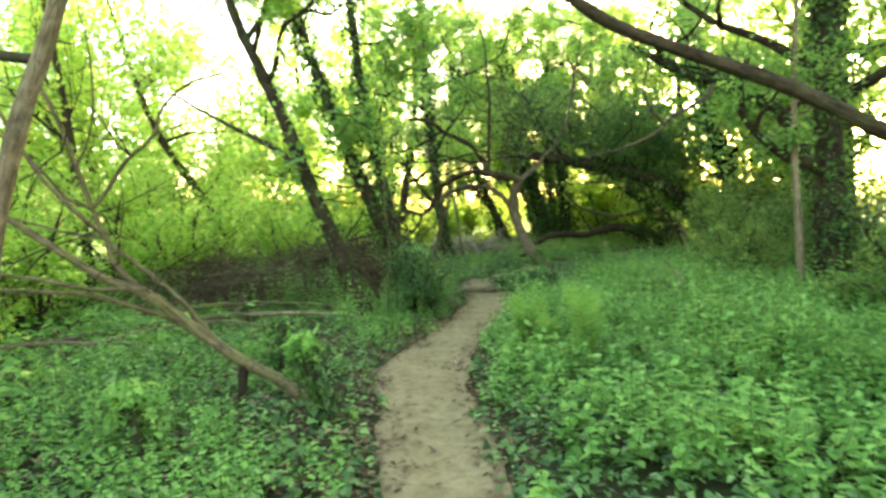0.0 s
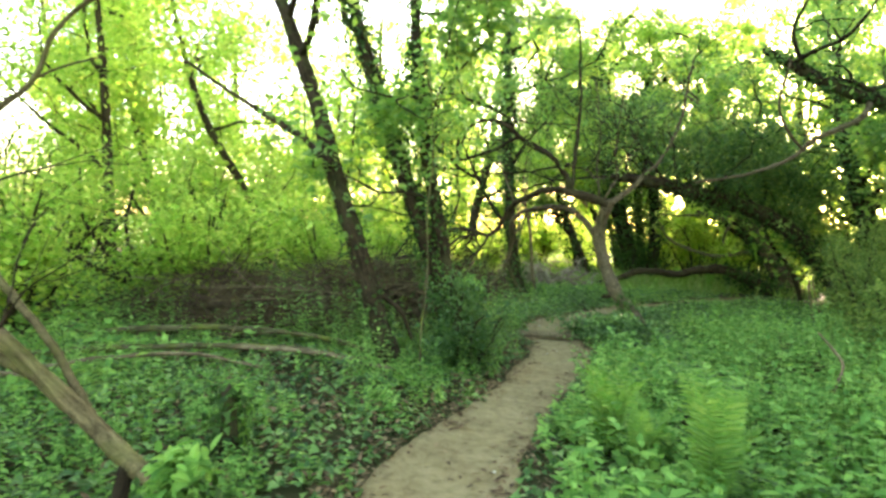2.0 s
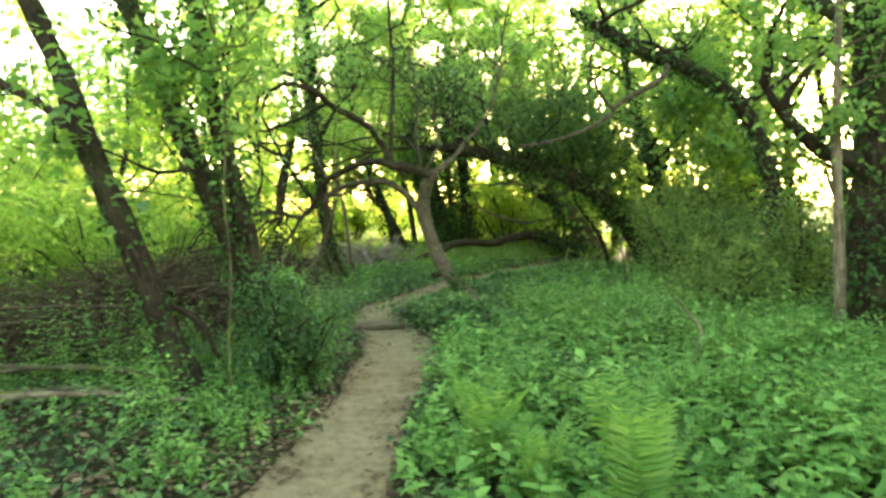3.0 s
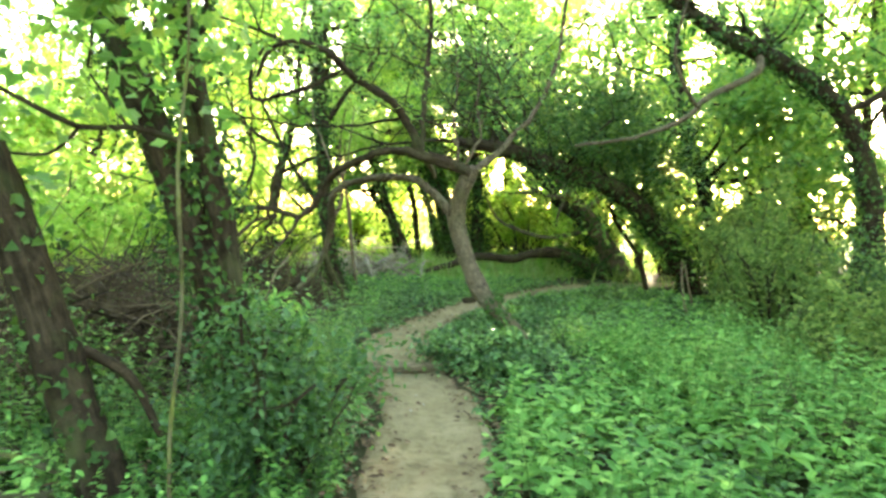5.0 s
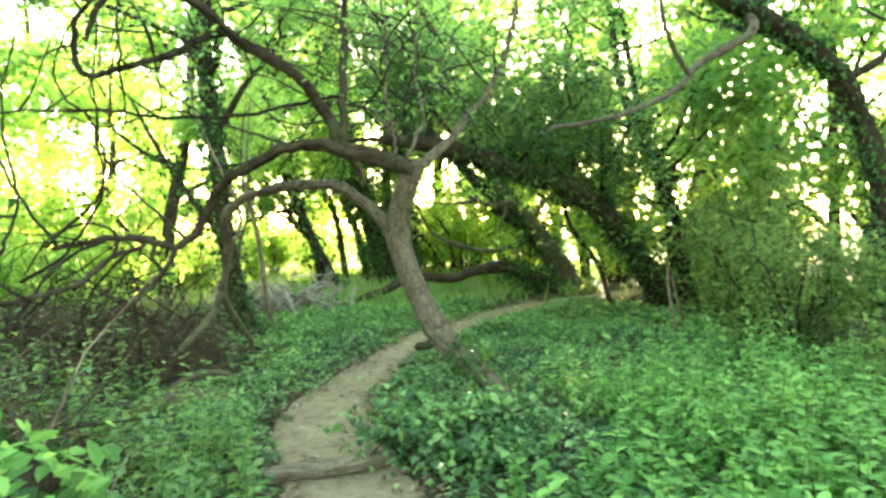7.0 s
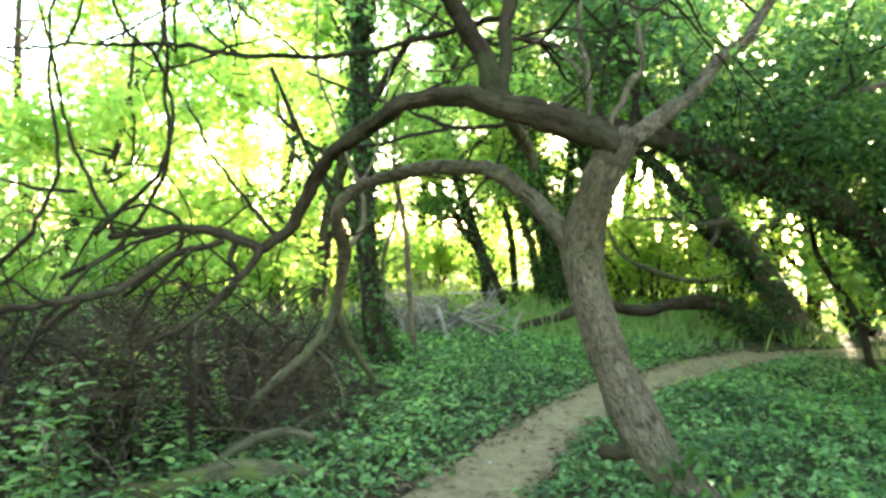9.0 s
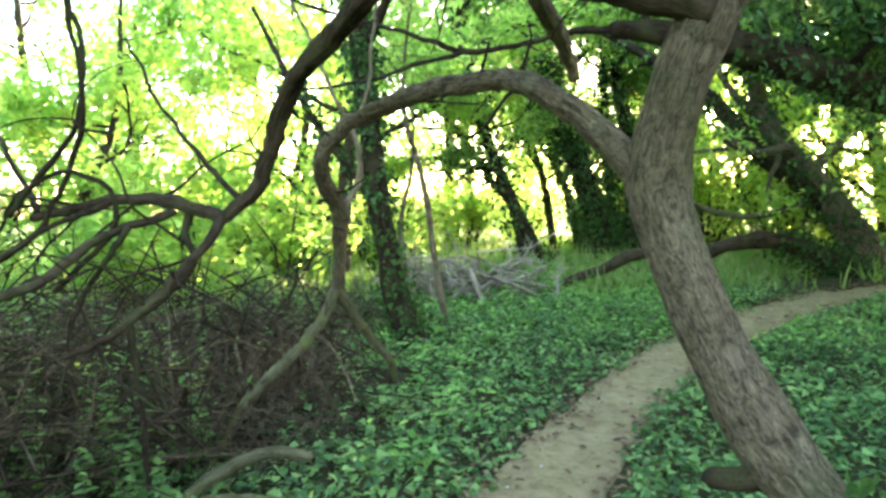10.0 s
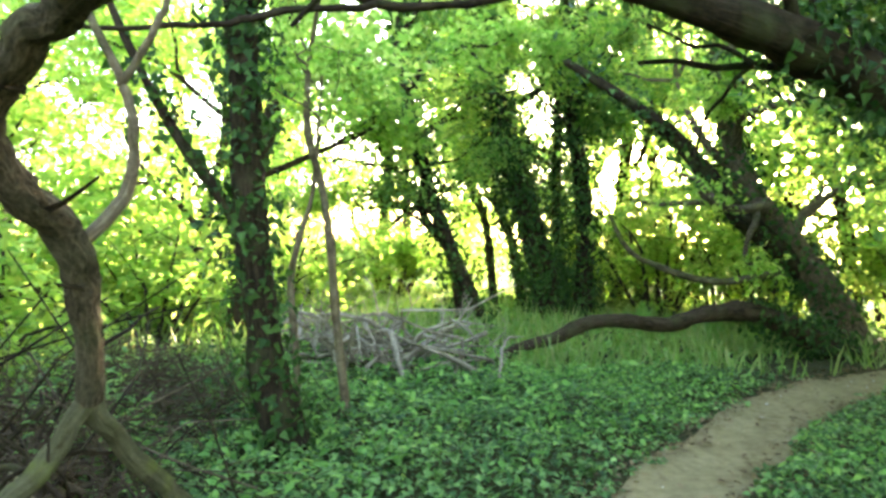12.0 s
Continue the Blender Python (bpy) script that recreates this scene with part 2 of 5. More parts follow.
def tube(points, radii, sides=10, step=0.08, rough=0.12, wander=0.0, seed=0, ridge=0.0):
    """A tapering limb along points, its rings uneven like wood. Returns vertices, faces, uv."""
    r = np.interp(np.linspace(0, 1, len(points)), np.linspace(0, 1, len(radii)), radii)
    c = spline(np.column_stack([np.asarray(points, float), r]), step)
    r, c = np.maximum(c[:, 3], 0.0015), c[:, :3]
    g = np.random.default_rng(seed + int(abs(c[0] @ (131.0, 57.0, 17.0)) * 10))
    if wander:
        w = np.cumsum(g.normal(0, wander * math.sqrt(step), c.shape), 0)
        c = c + w - np.linspace(0, 1, len(c))[:, None] * w[-1]
    d = np.gradient(c, axis=0)
    d /= np.linalg.norm(d, axis=1)[:, None] + 1e-9
    ref = np.where(np.abs(d[:, 2:3]) > 0.85, [[1.0, 0, 0]], [[0, 0, 1.0]])
    a = np.cross(d, ref)
    for i in range(1, len(a)):
        a[i] = a[i - 1] - d[i] * (a[i - 1] @ d[i])
        a[i] /= np.linalg.norm(a[i]) + 1e-9
    a[0] /= np.linalg.norm(a[0]) + 1e-9
    b = np.cross(d, a)
    n, s = len(c), sides
    th = np.arange(s) * 2 * np.pi / s
    along = np.r_[0, np.cumsum(np.linalg.norm(np.diff(c, axis=0), axis=1))]
    k = g.uniform(0, 6, 6)
    lump = (np.sin(2 * th[None] + along[:, None] * 5 + k[0]) + 0.8 * np.sin(3 * th[None] - along[:, None] * 9 + k[1])
            + 0.7 * np.sin(along[:, None] * 14 + k[2]) + 1.1 * np.abs(np.sin(along[:, None] * 3.3 + k[4])) ** 5 + 0.6 * np.sin(5 * th[None] + along[:, None] * 3 + k[3]))
    rr = r[:, None] * (1 + rough * (lump / 2.2 + g.normal(0, 0.25, (n, s))))
    if ridge:
        tw = th[None] + 0.5 * np.sin(along[:, None] * 2.1 + k[4])
        ribs = np.abs(np.sin(5.5 * tw + 0.9 * np.sin(along[:, None] * 5 + k[5]) + 0.5 * np.sin(along[:, None] * 13 + 3 * th[None])))
        ribs = ribs + 0.6 * np.abs(np.sin(9 * tw - 1.3 * np.sin(along[:, None] * 7 + k[1])))
        rr = rr + ridge * (ribs - 0.9) * (0.35 + 0.65 * np.abs(np.sin(2.3 * th[None] + along[:, None] * 11 + k[0]) * np.sin(along[:, None] * 23 - 3 * th[None] + k[2])))
    v = c[:, None] + rr[..., None] * (np.cos(th)[None, :, None] * a[:, None] + np.sin(th)[None, :, None] * b[:, None])
    v = np.vstack([v.reshape(-1, 3), c[:1], c[-1:] + d[-1:] * r[-1]])
    i, j = np.meshgrid(np.arange(n - 1), np.arange(s), indexing="ij")
    j2 = (j + 1) % s
    f = np.stack([i * s + j, i * s + j2, (i + 1) * s + j2, (i + 1) * s + j], -1).reshape(-1, 4)
    jj = np.arange(s)
    e0 = np.column_stack([np.full(s, n * s), (jj + 1) % s, jj, jj])
    e1 = np.column_stack([np.full(s, n * s + 1), (n - 1) * s + jj, (n - 1) * s + (jj + 1) % s, (n - 1) * s + (jj + 1) % s])
    tri0 = np.column_stack([e0[:, 0], e0[:, 1], e0[:, 2]])
    tri1 = np.column_stack([e1[:, 0], e1[:, 1], e1[:, 2]])
    tris = np.vstack([f[:, [0, 1, 2]], f[:, [0, 2, 3]], tri0, tri1])
    uv = np.column_stack([np.tile(np.abs(np.arange(s) / s * 2 - 1) * r.mean() * np.pi, n), np.repeat(along, s)])
    uv = np.vstack([uv, [[0, 0]], [[0, along[-1]]]])
    return v, tris, uv


def join(pieces):
    vs, fs, us, o = [], [], [], 0
    for v, f, u in pieces:
        vs.append(v), fs.append(f + o), us.append(u)
        o += len(v)
    return np.vstack(vs), np.vstack(fs), np.vstack(us)


def limb(name, points, radii, mat, parent, label="", **kw):
    v, f, u = tube(points, radii, **kw)
    return link(name, v, f, mat, parent, u, label=label)


def sticks(starts, ways, lengths, radii, bend=0.15, sides=3, rings=4):
    """Many thin crooked twigs at once."""
    n = len(starts)
    ways = ways / np.linalg.norm(ways, axis=1)[:, None]
    t = np.linspace(0, 1, rings)
    side = np.cross(ways, rng.normal(size=(n, 3)))
    side /= np.linalg.norm(side, axis=1)[:, None] + 1e-9
    other = np.cross(ways, side)
    c = starts[:, None] + ways[:, None] * (lengths[:, None] * t)[..., None]
    c = c + np.cumsum(rng.normal(0, 1, (n, rings, 3)), 1) * (lengths * bend / rings)[:, None, None] * (t > 0)[None, :, None]
    th = np.arange(sides) * 2 * np.pi / sides
    r = radii[:, None] * np.linspace(1, 0.35, rings)[None]
    ring = np.cos(th)[None, :, None] * side[:, None] + np.sin(th)[None, :, None] * other[:, None]
    v = c[:, :, None] + r[..., None, None] * ring[:, None]
    k = np.arange(n)[:, None, None] * rings * sides
    i, j = np.meshgrid(np.arange(rings - 1), np.arange(sides), indexing="ij")
    q = np.stack([i * sides + j, i * sides + (j + 1) % sides, (i + 1) * sides + (j + 1) % sides, (i + 1) * sides + j], -1).reshape(-1, 4)
    f = (k + q[None]).reshape(-1, 4)
    f = np.vstack([f[:, :3], f[:, [0, 2, 3]]])
    uv = np.column_stack([np.tile(th * 0.003, n * rings), np.repeat((lengths[:, None] * t).ravel(), sides)])
    return v.reshape(-1, 3), f, uv


# outlines of leaves: along the rib, across, and lift; then triangles
OVAL = (np.array([(0, 0, 0), (0.3, 0.25, 0.06), (0.7, 0.2, 0.04), (1, 0, -0.08), (0.7, -0.2, 0.04), (0.3, -0.25, 0.06)]),
        np.array([(0, 2, 1), (0, 3, 2), (0, 4, 3), (0, 5, 4)]))
LOBED = (np.array([(0, 0, 0), (-0.12, 0.3, 0.05), (0.3, 0.5, 0.03), (0.45, 0.24, 0.05), (1, 0, -0.08),
                   (0.45, -0.24, 0.05), (0.3, -0.5, 0.03), (-0.12, -0.3, 0.05)]),
         np.array([(0, 2, 1), (0, 3, 2), (0, 4, 3), (0, 5, 4), (0, 6, 5), (0, 7, 6)]))
BROAD = (np.array([(0, 0, 0), (0.22, 0.32, 0.06), (0.62, 0.25, 0.05), (1, 0, -0.1), (0.62, -0.25, 0.05), (0.22, -0.32, 0.06)]), OVAL[1])
IVY = (np.array([(0, 0, 0), (0.08, 0.42, 0.05), (0.5, 0.25, 0.04), (1, 0, -0.1), (0.5, -0.25, 0.04), (0.08, -0.42, 0.05)]),
       np.array([(0, 2, 1), (0, 3, 2), (0, 4, 3), (0, 5, 4)]))
LEAFLET = (np.array([(0, 0, 0), (0.3, 0.1, 0.03), (0.7, 0.07, 0.02), (1, 0, -0.06), (0.7, -0.07, 0.02), (0.3, -0.1, 0.03)]), OVAL[1])
BLADE = (np.array([(0, 0.04, 0), (0, -0.04, 0), (0.55, 0.03, 0.12), (0.55, -0.03, 0.12), (1, 0, -0.05)]), np.array([(0, 1, 3), (0, 3, 2), (2, 3, 4)]))
FOLDED = (np.array([(0, 0, 0), (0.45, 0.27, 0.06), (1, 0, -0.05), (0.45, -0.27, 0.06)]), np.array([(0, 2, 1), (0, 3, 2)]))


def leaf_arrays(at, way, face, size, shape):
    """Leaves at places, pointing along way, facing face."""
    way = way / (np.linalg.norm(way, axis=1)[:, None] + 1e-9)
    side = np.cross(face, way)
    side /= np.linalg.norm(side, axis=1)[:, None] + 1e-9
    up = np.cross(way, side)
    tv, tf = shape
    size = np.broadcast_to(size, len(at))[:, None, None]
    v = at[:, None] + size * (tv[None, :, 0:1] * way[:, None] + tv[None, :, 1:2] * side[:, None] + tv[None, :, 2:3] * up[:, None])
    f = (np.arange(len(at)) * len(tv))[:, None, None] + tf[None]
    return v.reshape(-1, 3), f.reshape(-1, 3)


def leaves(name, at, size, mat, parent=None, shape=FOLDED, droop=0.3, flat=0.5, label=""):
    """Leaves scattered at places: flat 1 faces the sky, droop lets tips hang."""
    n = len(at)
    way = rng.normal(size=(n, 3))
    way[:, 2] = way[:, 2] * (1 - flat) - droop
    face = rng.normal(size=(n, 3)) * (1 - flat)
    face[:, 2] = np.abs(face[:, 2]) + flat
    v, f = leaf_arrays(at, way, face, size * rng.uniform(0.6, 1.25, n), shape)
    return link(name, v, f, mat, parent, smooth=False, label=label)

# ---- ground and path ----
# the middle of the path: x, y, half its width
TRAIL = spline([(-0.1, -9, 0.4), (-0.05, -4, 0.38), (-0.05, 0, 0.38), (-0.04, 3.5, 0.37), (-0.22, 5.5, 0.41), (-0.2, 6.5, 0.44), (0.08, 7.6, 0.36),
                (0.26, 8.4, 0.33), (0.5, 9.3, 0.37), (0.72, 10.2, 0.42), (0.77, 11.0, 0.4), (0.74, 12.0, 0.4), (0.76, 13.0, 0.38), (1.02, 14.0, 0.34),
                (1.35, 14.7, 0.3), (1.8, 15.6, 0.3), (2.5, 16.7, 0.33), (3.1, 17.5, 0.38), (3.85, 18.3, 0.38), (4.35, 18.9, 0.38), (5.0, 19.5, 0.4), (6.3, 20.5, 0.4),
                (7.8, 21.3, 0.42), (10.5, 22.6, 0.45), (15, 25, 0.5), (24, 29, 0.5)], 0.1)


def off_trail(x, y):
    """Metres outside the path's edge (negative on it)."""
    x, y = np.atleast_1d(np.asarray(x, float)), np.atleast_1d(np.asarray(y, float))
    best = np.full(x.shape, 1e9)
    for tx, ty, w in TRAIL[::2]:
        best = np.minimum(best, np.hypot(x - tx, y - ty) - w)
    return best


def soft(a, b, v):
    t = np.clip((v - a) / (b - a), 0, 1)
    return t * t * (3 - 2 * t)


def height(x, y):
    x, y = np.asarray(x, float), np.asarray(y, float)
    near = np.exp(-((x / 30) ** 2 + ((y - 12) / 40) ** 2))
    z = 0.035 * fbm(x, y, 0.9, 2.0) * near + 0.012 * fbm(x, y, 3.7, 5.0) * near
    z = z + 0.05 * soft(11.9, 12.1, y) * (1 - soft(12.4, 15.5, y)) * np.exp(-((x - 0.8) / 1.5) ** 2)
    return z


def ground_z(x, y):
    d = off_trail(x, y)
    return height(x, y) + 0.06 * soft(-0.1, 0.35, d) - 0.025


def axis(lo, hi, step, far):
    out = [hi + (far - hi) * (k / 12) ** 2.2 for k in range(1, 13)]
    return np.r_[[lo - (v - hi) for v in out[::-1]], np.arange(lo, hi + step / 2, step), out]


gx, gy = axis(-9, 11, 0.16, 700), axis(-5, 31, 0.16, 700)
X, Y = np.meshgrid(gx, gy, indexing="ij")
Z = ground_z(X.ravel(), Y.ravel())
i, j = np.meshgrid(np.arange(len(gx) - 1), np.arange(len(gy) - 1), indexing="ij")
k = i * len(gy) + j
ground = link("ground", np.column_stack([X.ravel(), Y.ravel(), Z]), np.stack([k, k + len(gy), k + len(gy) + 1, k + 1], -1).reshape(-1, 4), SOIL_WOOD)
tagged(ground, "dark woodland floor of leaf mould under the plants", "ground", kind="structure")

# the trodden path, a little hollow, with crumbled edges
tx = spline(TRAIL[:, :3], 0.07)
way = np.gradient(tx[:, :2], axis=0)
way /= np.linalg.norm(way, axis=1)[:, None]
across = np.linspace(-1, 1, 17)
rag = 1 + 0.14 * fbm(np.arange(len(tx)) * 0.09, np.zeros(len(tx)), 1.5, 1.0)
rag2 = 1 + 0.14 * fbm(np.arange(len(tx)) * 0.09, np.ones(len(tx)) * 9, 1.7, 3.0)
wide = np.where(across[None] > 0, rag[:, None], rag2[:, None]) * tx[:, 2:3] * 1.12
px = tx[:, 0:1] - way[:, 1:2] * across * wide
py = tx[:, 1:2] + way[:, 0:1] * across * wide
pz = height(px, py) - 0.012 + 0.03 * np.abs(across) ** 2 - 0.09 * soft(0.86, 1.0, np.abs(across)) + 0.009 * fbm(px, py, 7, 4) + 0.006 * fbm(px, py, 2.6, 1)
i, j = np.meshgrid(np.arange(len(tx) - 1), np.arange(16), indexing="ij")
k = i * 17 + j
path = link("path", np.column_stack([px.ravel(), py.ravel(), pz.ravel()]), np.stack([k, k + 1, k + 18, k + 17], -1).reshape(-1, 4), SOIL_PATH)
tagged(path, "narrow trodden path of bare brown earth with crumbled edges", "path", kind="structure")


def on_ground(x, y, up=0.0):
    return float(ground_z(x, y)[0]) + up


fx, fy = np.meshgrid(np.r_[-600, -200, -80, -30, 0, 30, 80, 200, 600], np.r_[33, 50, 90, 200, 650], indexing="ij")
i, j = np.meshgrid(np.arange(8), np.arange(4), indexing="ij")
k = i * 5 + j
field = link("field", np.column_stack([fx.ravel(), fy.ravel(), 0.06 + 0 * fx.ravel()]), np.stack([k, k + 5, k + 6, k + 1], -1).reshape(-1, 4), SOIL_FIELD)
tagged(field, "open sunlit grass field beyond the wood", "field", kind="structure")

# ---- plants: makers ----


def clusters(centres, per, spread):
    """Places round centres, thinning outwards."""
    c = np.asarray(centres, float)
    c = c[rng.random(len(c)) < 0.55] if len(c) > 4 else c
    count = rng.poisson(per * rng.gamma(1.5, 1.15, len(c)))
    wide = np.repeat(rng.uniform(0.35, 1.05, len(c)), count)[:, None]
    c = np.repeat(c, count, 0)
    return c + rng.normal(size=c.shape) * wide * np.asarray(spread)


def ivy_on(name, points, radii, count, size, parent, reach=0.08, mat=None, shape=IVY, label="glossy dark ivy leaves"):
    """Ivy leaves clothing a trunk: they stand off the bark and hang."""
    r = np.interp(np.linspace(0, 1, len(points)), np.linspace(0, 1, len(radii)), radii)
    c = spline(np.column_stack([np.asarray(points, float), r]), 0.05)
    pick = rng.integers(0, len(c), count)
    dens = 0.5 + 0.5 * fbm(pick * 0.05, np.zeros(count), 1.3, float(count % 13))
    pick = pick[rng.random(count) < 0.35 + 0.65 * dens]
    d = np.gradient(c[:, :3], axis=0)
    d /= np.linalg.norm(d, axis=1)[:, None]
    out = np.cross(d[pick], rng.normal(size=(len(pick), 3)))
    out /= np.linalg.norm(out, axis=1)[:, None] + 1e-9
    at = c[pick, :3] + out * (c[pick, 3] + np.abs(rng.normal(0, reach, len(pick))))[:, None] + rng.normal(0, 0.02, (len(pick), 3))
    way = rng.normal(size=(len(pick), 3)) * 0.6
    way[:, 2] -= 0.7
    v, f = leaf_arrays(at, way, out + rng.normal(0, 0.35, (len(pick), 3)), size * rng.uniform(0.55, 1.25, len(pick)), shape)
    return link(name, v, f, mat or LEAF_CLIMBER, parent, smooth=False, label=label)


def grow(start, way, length, r, gen, out, tips, g, up=0.15, steps=6):
    """A branch and its side branches, as tubes in out; the ends go to tips."""
    p, d = np.array(start, float), np.array(way, float)
    d /= np.linalg.norm(d)
    pts = [p.copy()]
    for _ in range(steps):
        d = d + g.normal(0, 0.22, 3)
        d[2] += up * 0.3
        d /= np.linalg.norm(d)
        p = p + d * length / steps
        pts.append(p.copy())
    out.append(tube(pts, [r, r * 0.35], sides=6 if r > 0.03 else 3, step=max(0.2, length / 7), rough=0.1, seed=len(out)))
    if gen == 0:
        tips.extend(pts[2:])
        return
    tips.extend(pts[4:])
    for _ in range(4 if gen > 1 else 3):
        q = g.integers(2, steps + 1)
        side = np.cross(d, g.normal(size=3))
        side /= np.linalg.norm(side) + 1e-9
        grow(pts[q], d * 0.6 + side * g.uniform(0.5, 1.0), length * g.uniform(0.4, 0.65), r * 0.5, gen - 1, out, tips, g, up)


def crown_tree(name, label, points, radii, bark, leaf, limbs, reach, per, size, seed, first=0.4, ivy=0, group="", spread=0.3, sides=14, rough=0.1, up=0.15, shape=FOLDED,
               ivy_reach=0.1, ivy_size=0.075, gen=1):
    """A tree: tapered trunk, limbs with side branches, a crown of clumps of leaves, and ivy if it has any."""
    g = np.random.default_rng(seed)
    root = thing(name, points[0], label, "tree", group)
    bole = limb("trunk", points, radii, bark, root, sides=sides, step=0.1, rough=rough, seed=seed, ridge=0.08 * radii[0])
    curve = spline(points, 0.1)
    rad = np.interp(np.linspace(0, 1, len(curve)), np.linspace(0, 1, len(radii)), radii)
    tips = []
    for k in range(limbs):
        a = int((first + (1 - first) * (k + g.uniform(0, 0.9)) / limbs) * (len(curve) - 1))
        turn = g.uniform(0, 2 * np.pi)
        w = (math.cos(turn), math.sin(turn), g.uniform(0.15, 0.9))
        out = []
        grow(curve[a], w, reach * g.uniform(0.6, 1.1), max(0.012, rad[a] * 0.5), gen, out, tips, g, up, 5)
        v, f, u = join(out)
        link("limb", v, f, bark, root, u)
    tips.extend(curve[-4:])
    at = clusters(tips, per, (spread, spread, spread * 0.7))
    at = at[at[:, 2] > 0.25]
    leaves("crown", at, size, leaf, root, shape, 0.35, 0.35)
    if ivy:
        ivy_on("ivy", points, radii, int(1.9 * ivy), ivy_size, bole, ivy_reach)
    return root


def shrub(name, label, at, tall, wide, stems, count, size, bark, leaf, seed, group="", shape=FOLDED, low=0.1, category="shrub"):
    """A bush of many stems with leaves in loose clumps on them."""
    g = np.random.default_rng(seed)
    x, y = at
    z = on_ground(x, y, -0.04)
    root = thing(name, (x, y, z), label, category, group)
    tips = []
    for k in range(stems):
        turn, far = 2 * np.pi * (k + g.uniform(0, 0.8)) / stems, g.uniform(0.25, 1.0)
        end = np.array((x + math.cos(turn) * wide * far, y + math.sin(turn) * wide * far, z + tall * g.uniform(0.55, 1.0) * (1.15 - 0.45 * far)))
        foot = np.array((x + math.cos(turn) * wide * 0.16 * far, y + math.sin(turn) * wide * 0.16 * far, z))
        mid = foot * 0.45 + end * 0.55 + (g.normal(0, 0.08) * wide, g.normal(0, 0.08) * wide, tall * 0.12)
        out = [tube([foot, mid, end], [0.016 + 0.011 * tall, 0.006], sides=4, step=0.25, rough=0.1, wander=0.04, seed=seed + k)]
        for q in range(4):
            s = spline([foot, mid, end], 0.1)
            b = s[g.integers(len(s) // 3, len(s))]
            e = b + g.normal(0, 1, 3) * (wide * 0.28, wide * 0.28, tall * 0.16)
            out.append(tube([b, (b + e) / 2 + g.normal(0, 0.04, 3), e], [0.008, 0.003], sides=3, step=0.3, seed=q))
            tips.extend([(b + e) / 2, e])
        tips.extend(s[len(s) // 3::3])
        v, f, u = join(out)
        link("stem", v, f, bark, root, u)
    per = max(1, count // len(tips))
    pts = clusters(tips, per, (0.16 * wide + 0.06, 0.16 * wide + 0.06, 0.1 * tall + 0.04))
    leaves("foliage", pts[pts[:, 2] > z + low], size, leaf, root, shape, 0.25, 0.4)
    return root


# ---- the leaning forked tree beside the path ----
FORKED = thing("forked_tree", (2.22, 12.36, -0.08), "grey leaning tree with furrowed bark and low twisted forked limbs", "tree")
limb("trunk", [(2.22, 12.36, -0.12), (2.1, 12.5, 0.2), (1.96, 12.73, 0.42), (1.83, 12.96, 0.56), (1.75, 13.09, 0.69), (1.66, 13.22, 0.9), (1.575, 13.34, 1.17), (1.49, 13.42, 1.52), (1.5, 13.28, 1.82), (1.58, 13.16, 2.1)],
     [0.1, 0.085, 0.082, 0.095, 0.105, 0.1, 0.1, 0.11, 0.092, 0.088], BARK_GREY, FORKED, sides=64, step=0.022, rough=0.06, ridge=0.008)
limb("stub", [(2.08, 12.52, 0.24), (1.97, 12.55, 0.25), (1.86, 12.6, 0.24)], [0.035, 0.03, 0.028], BARK_BROWN, FORKED, "broken-off branch stub", sides=10, step=0.03)
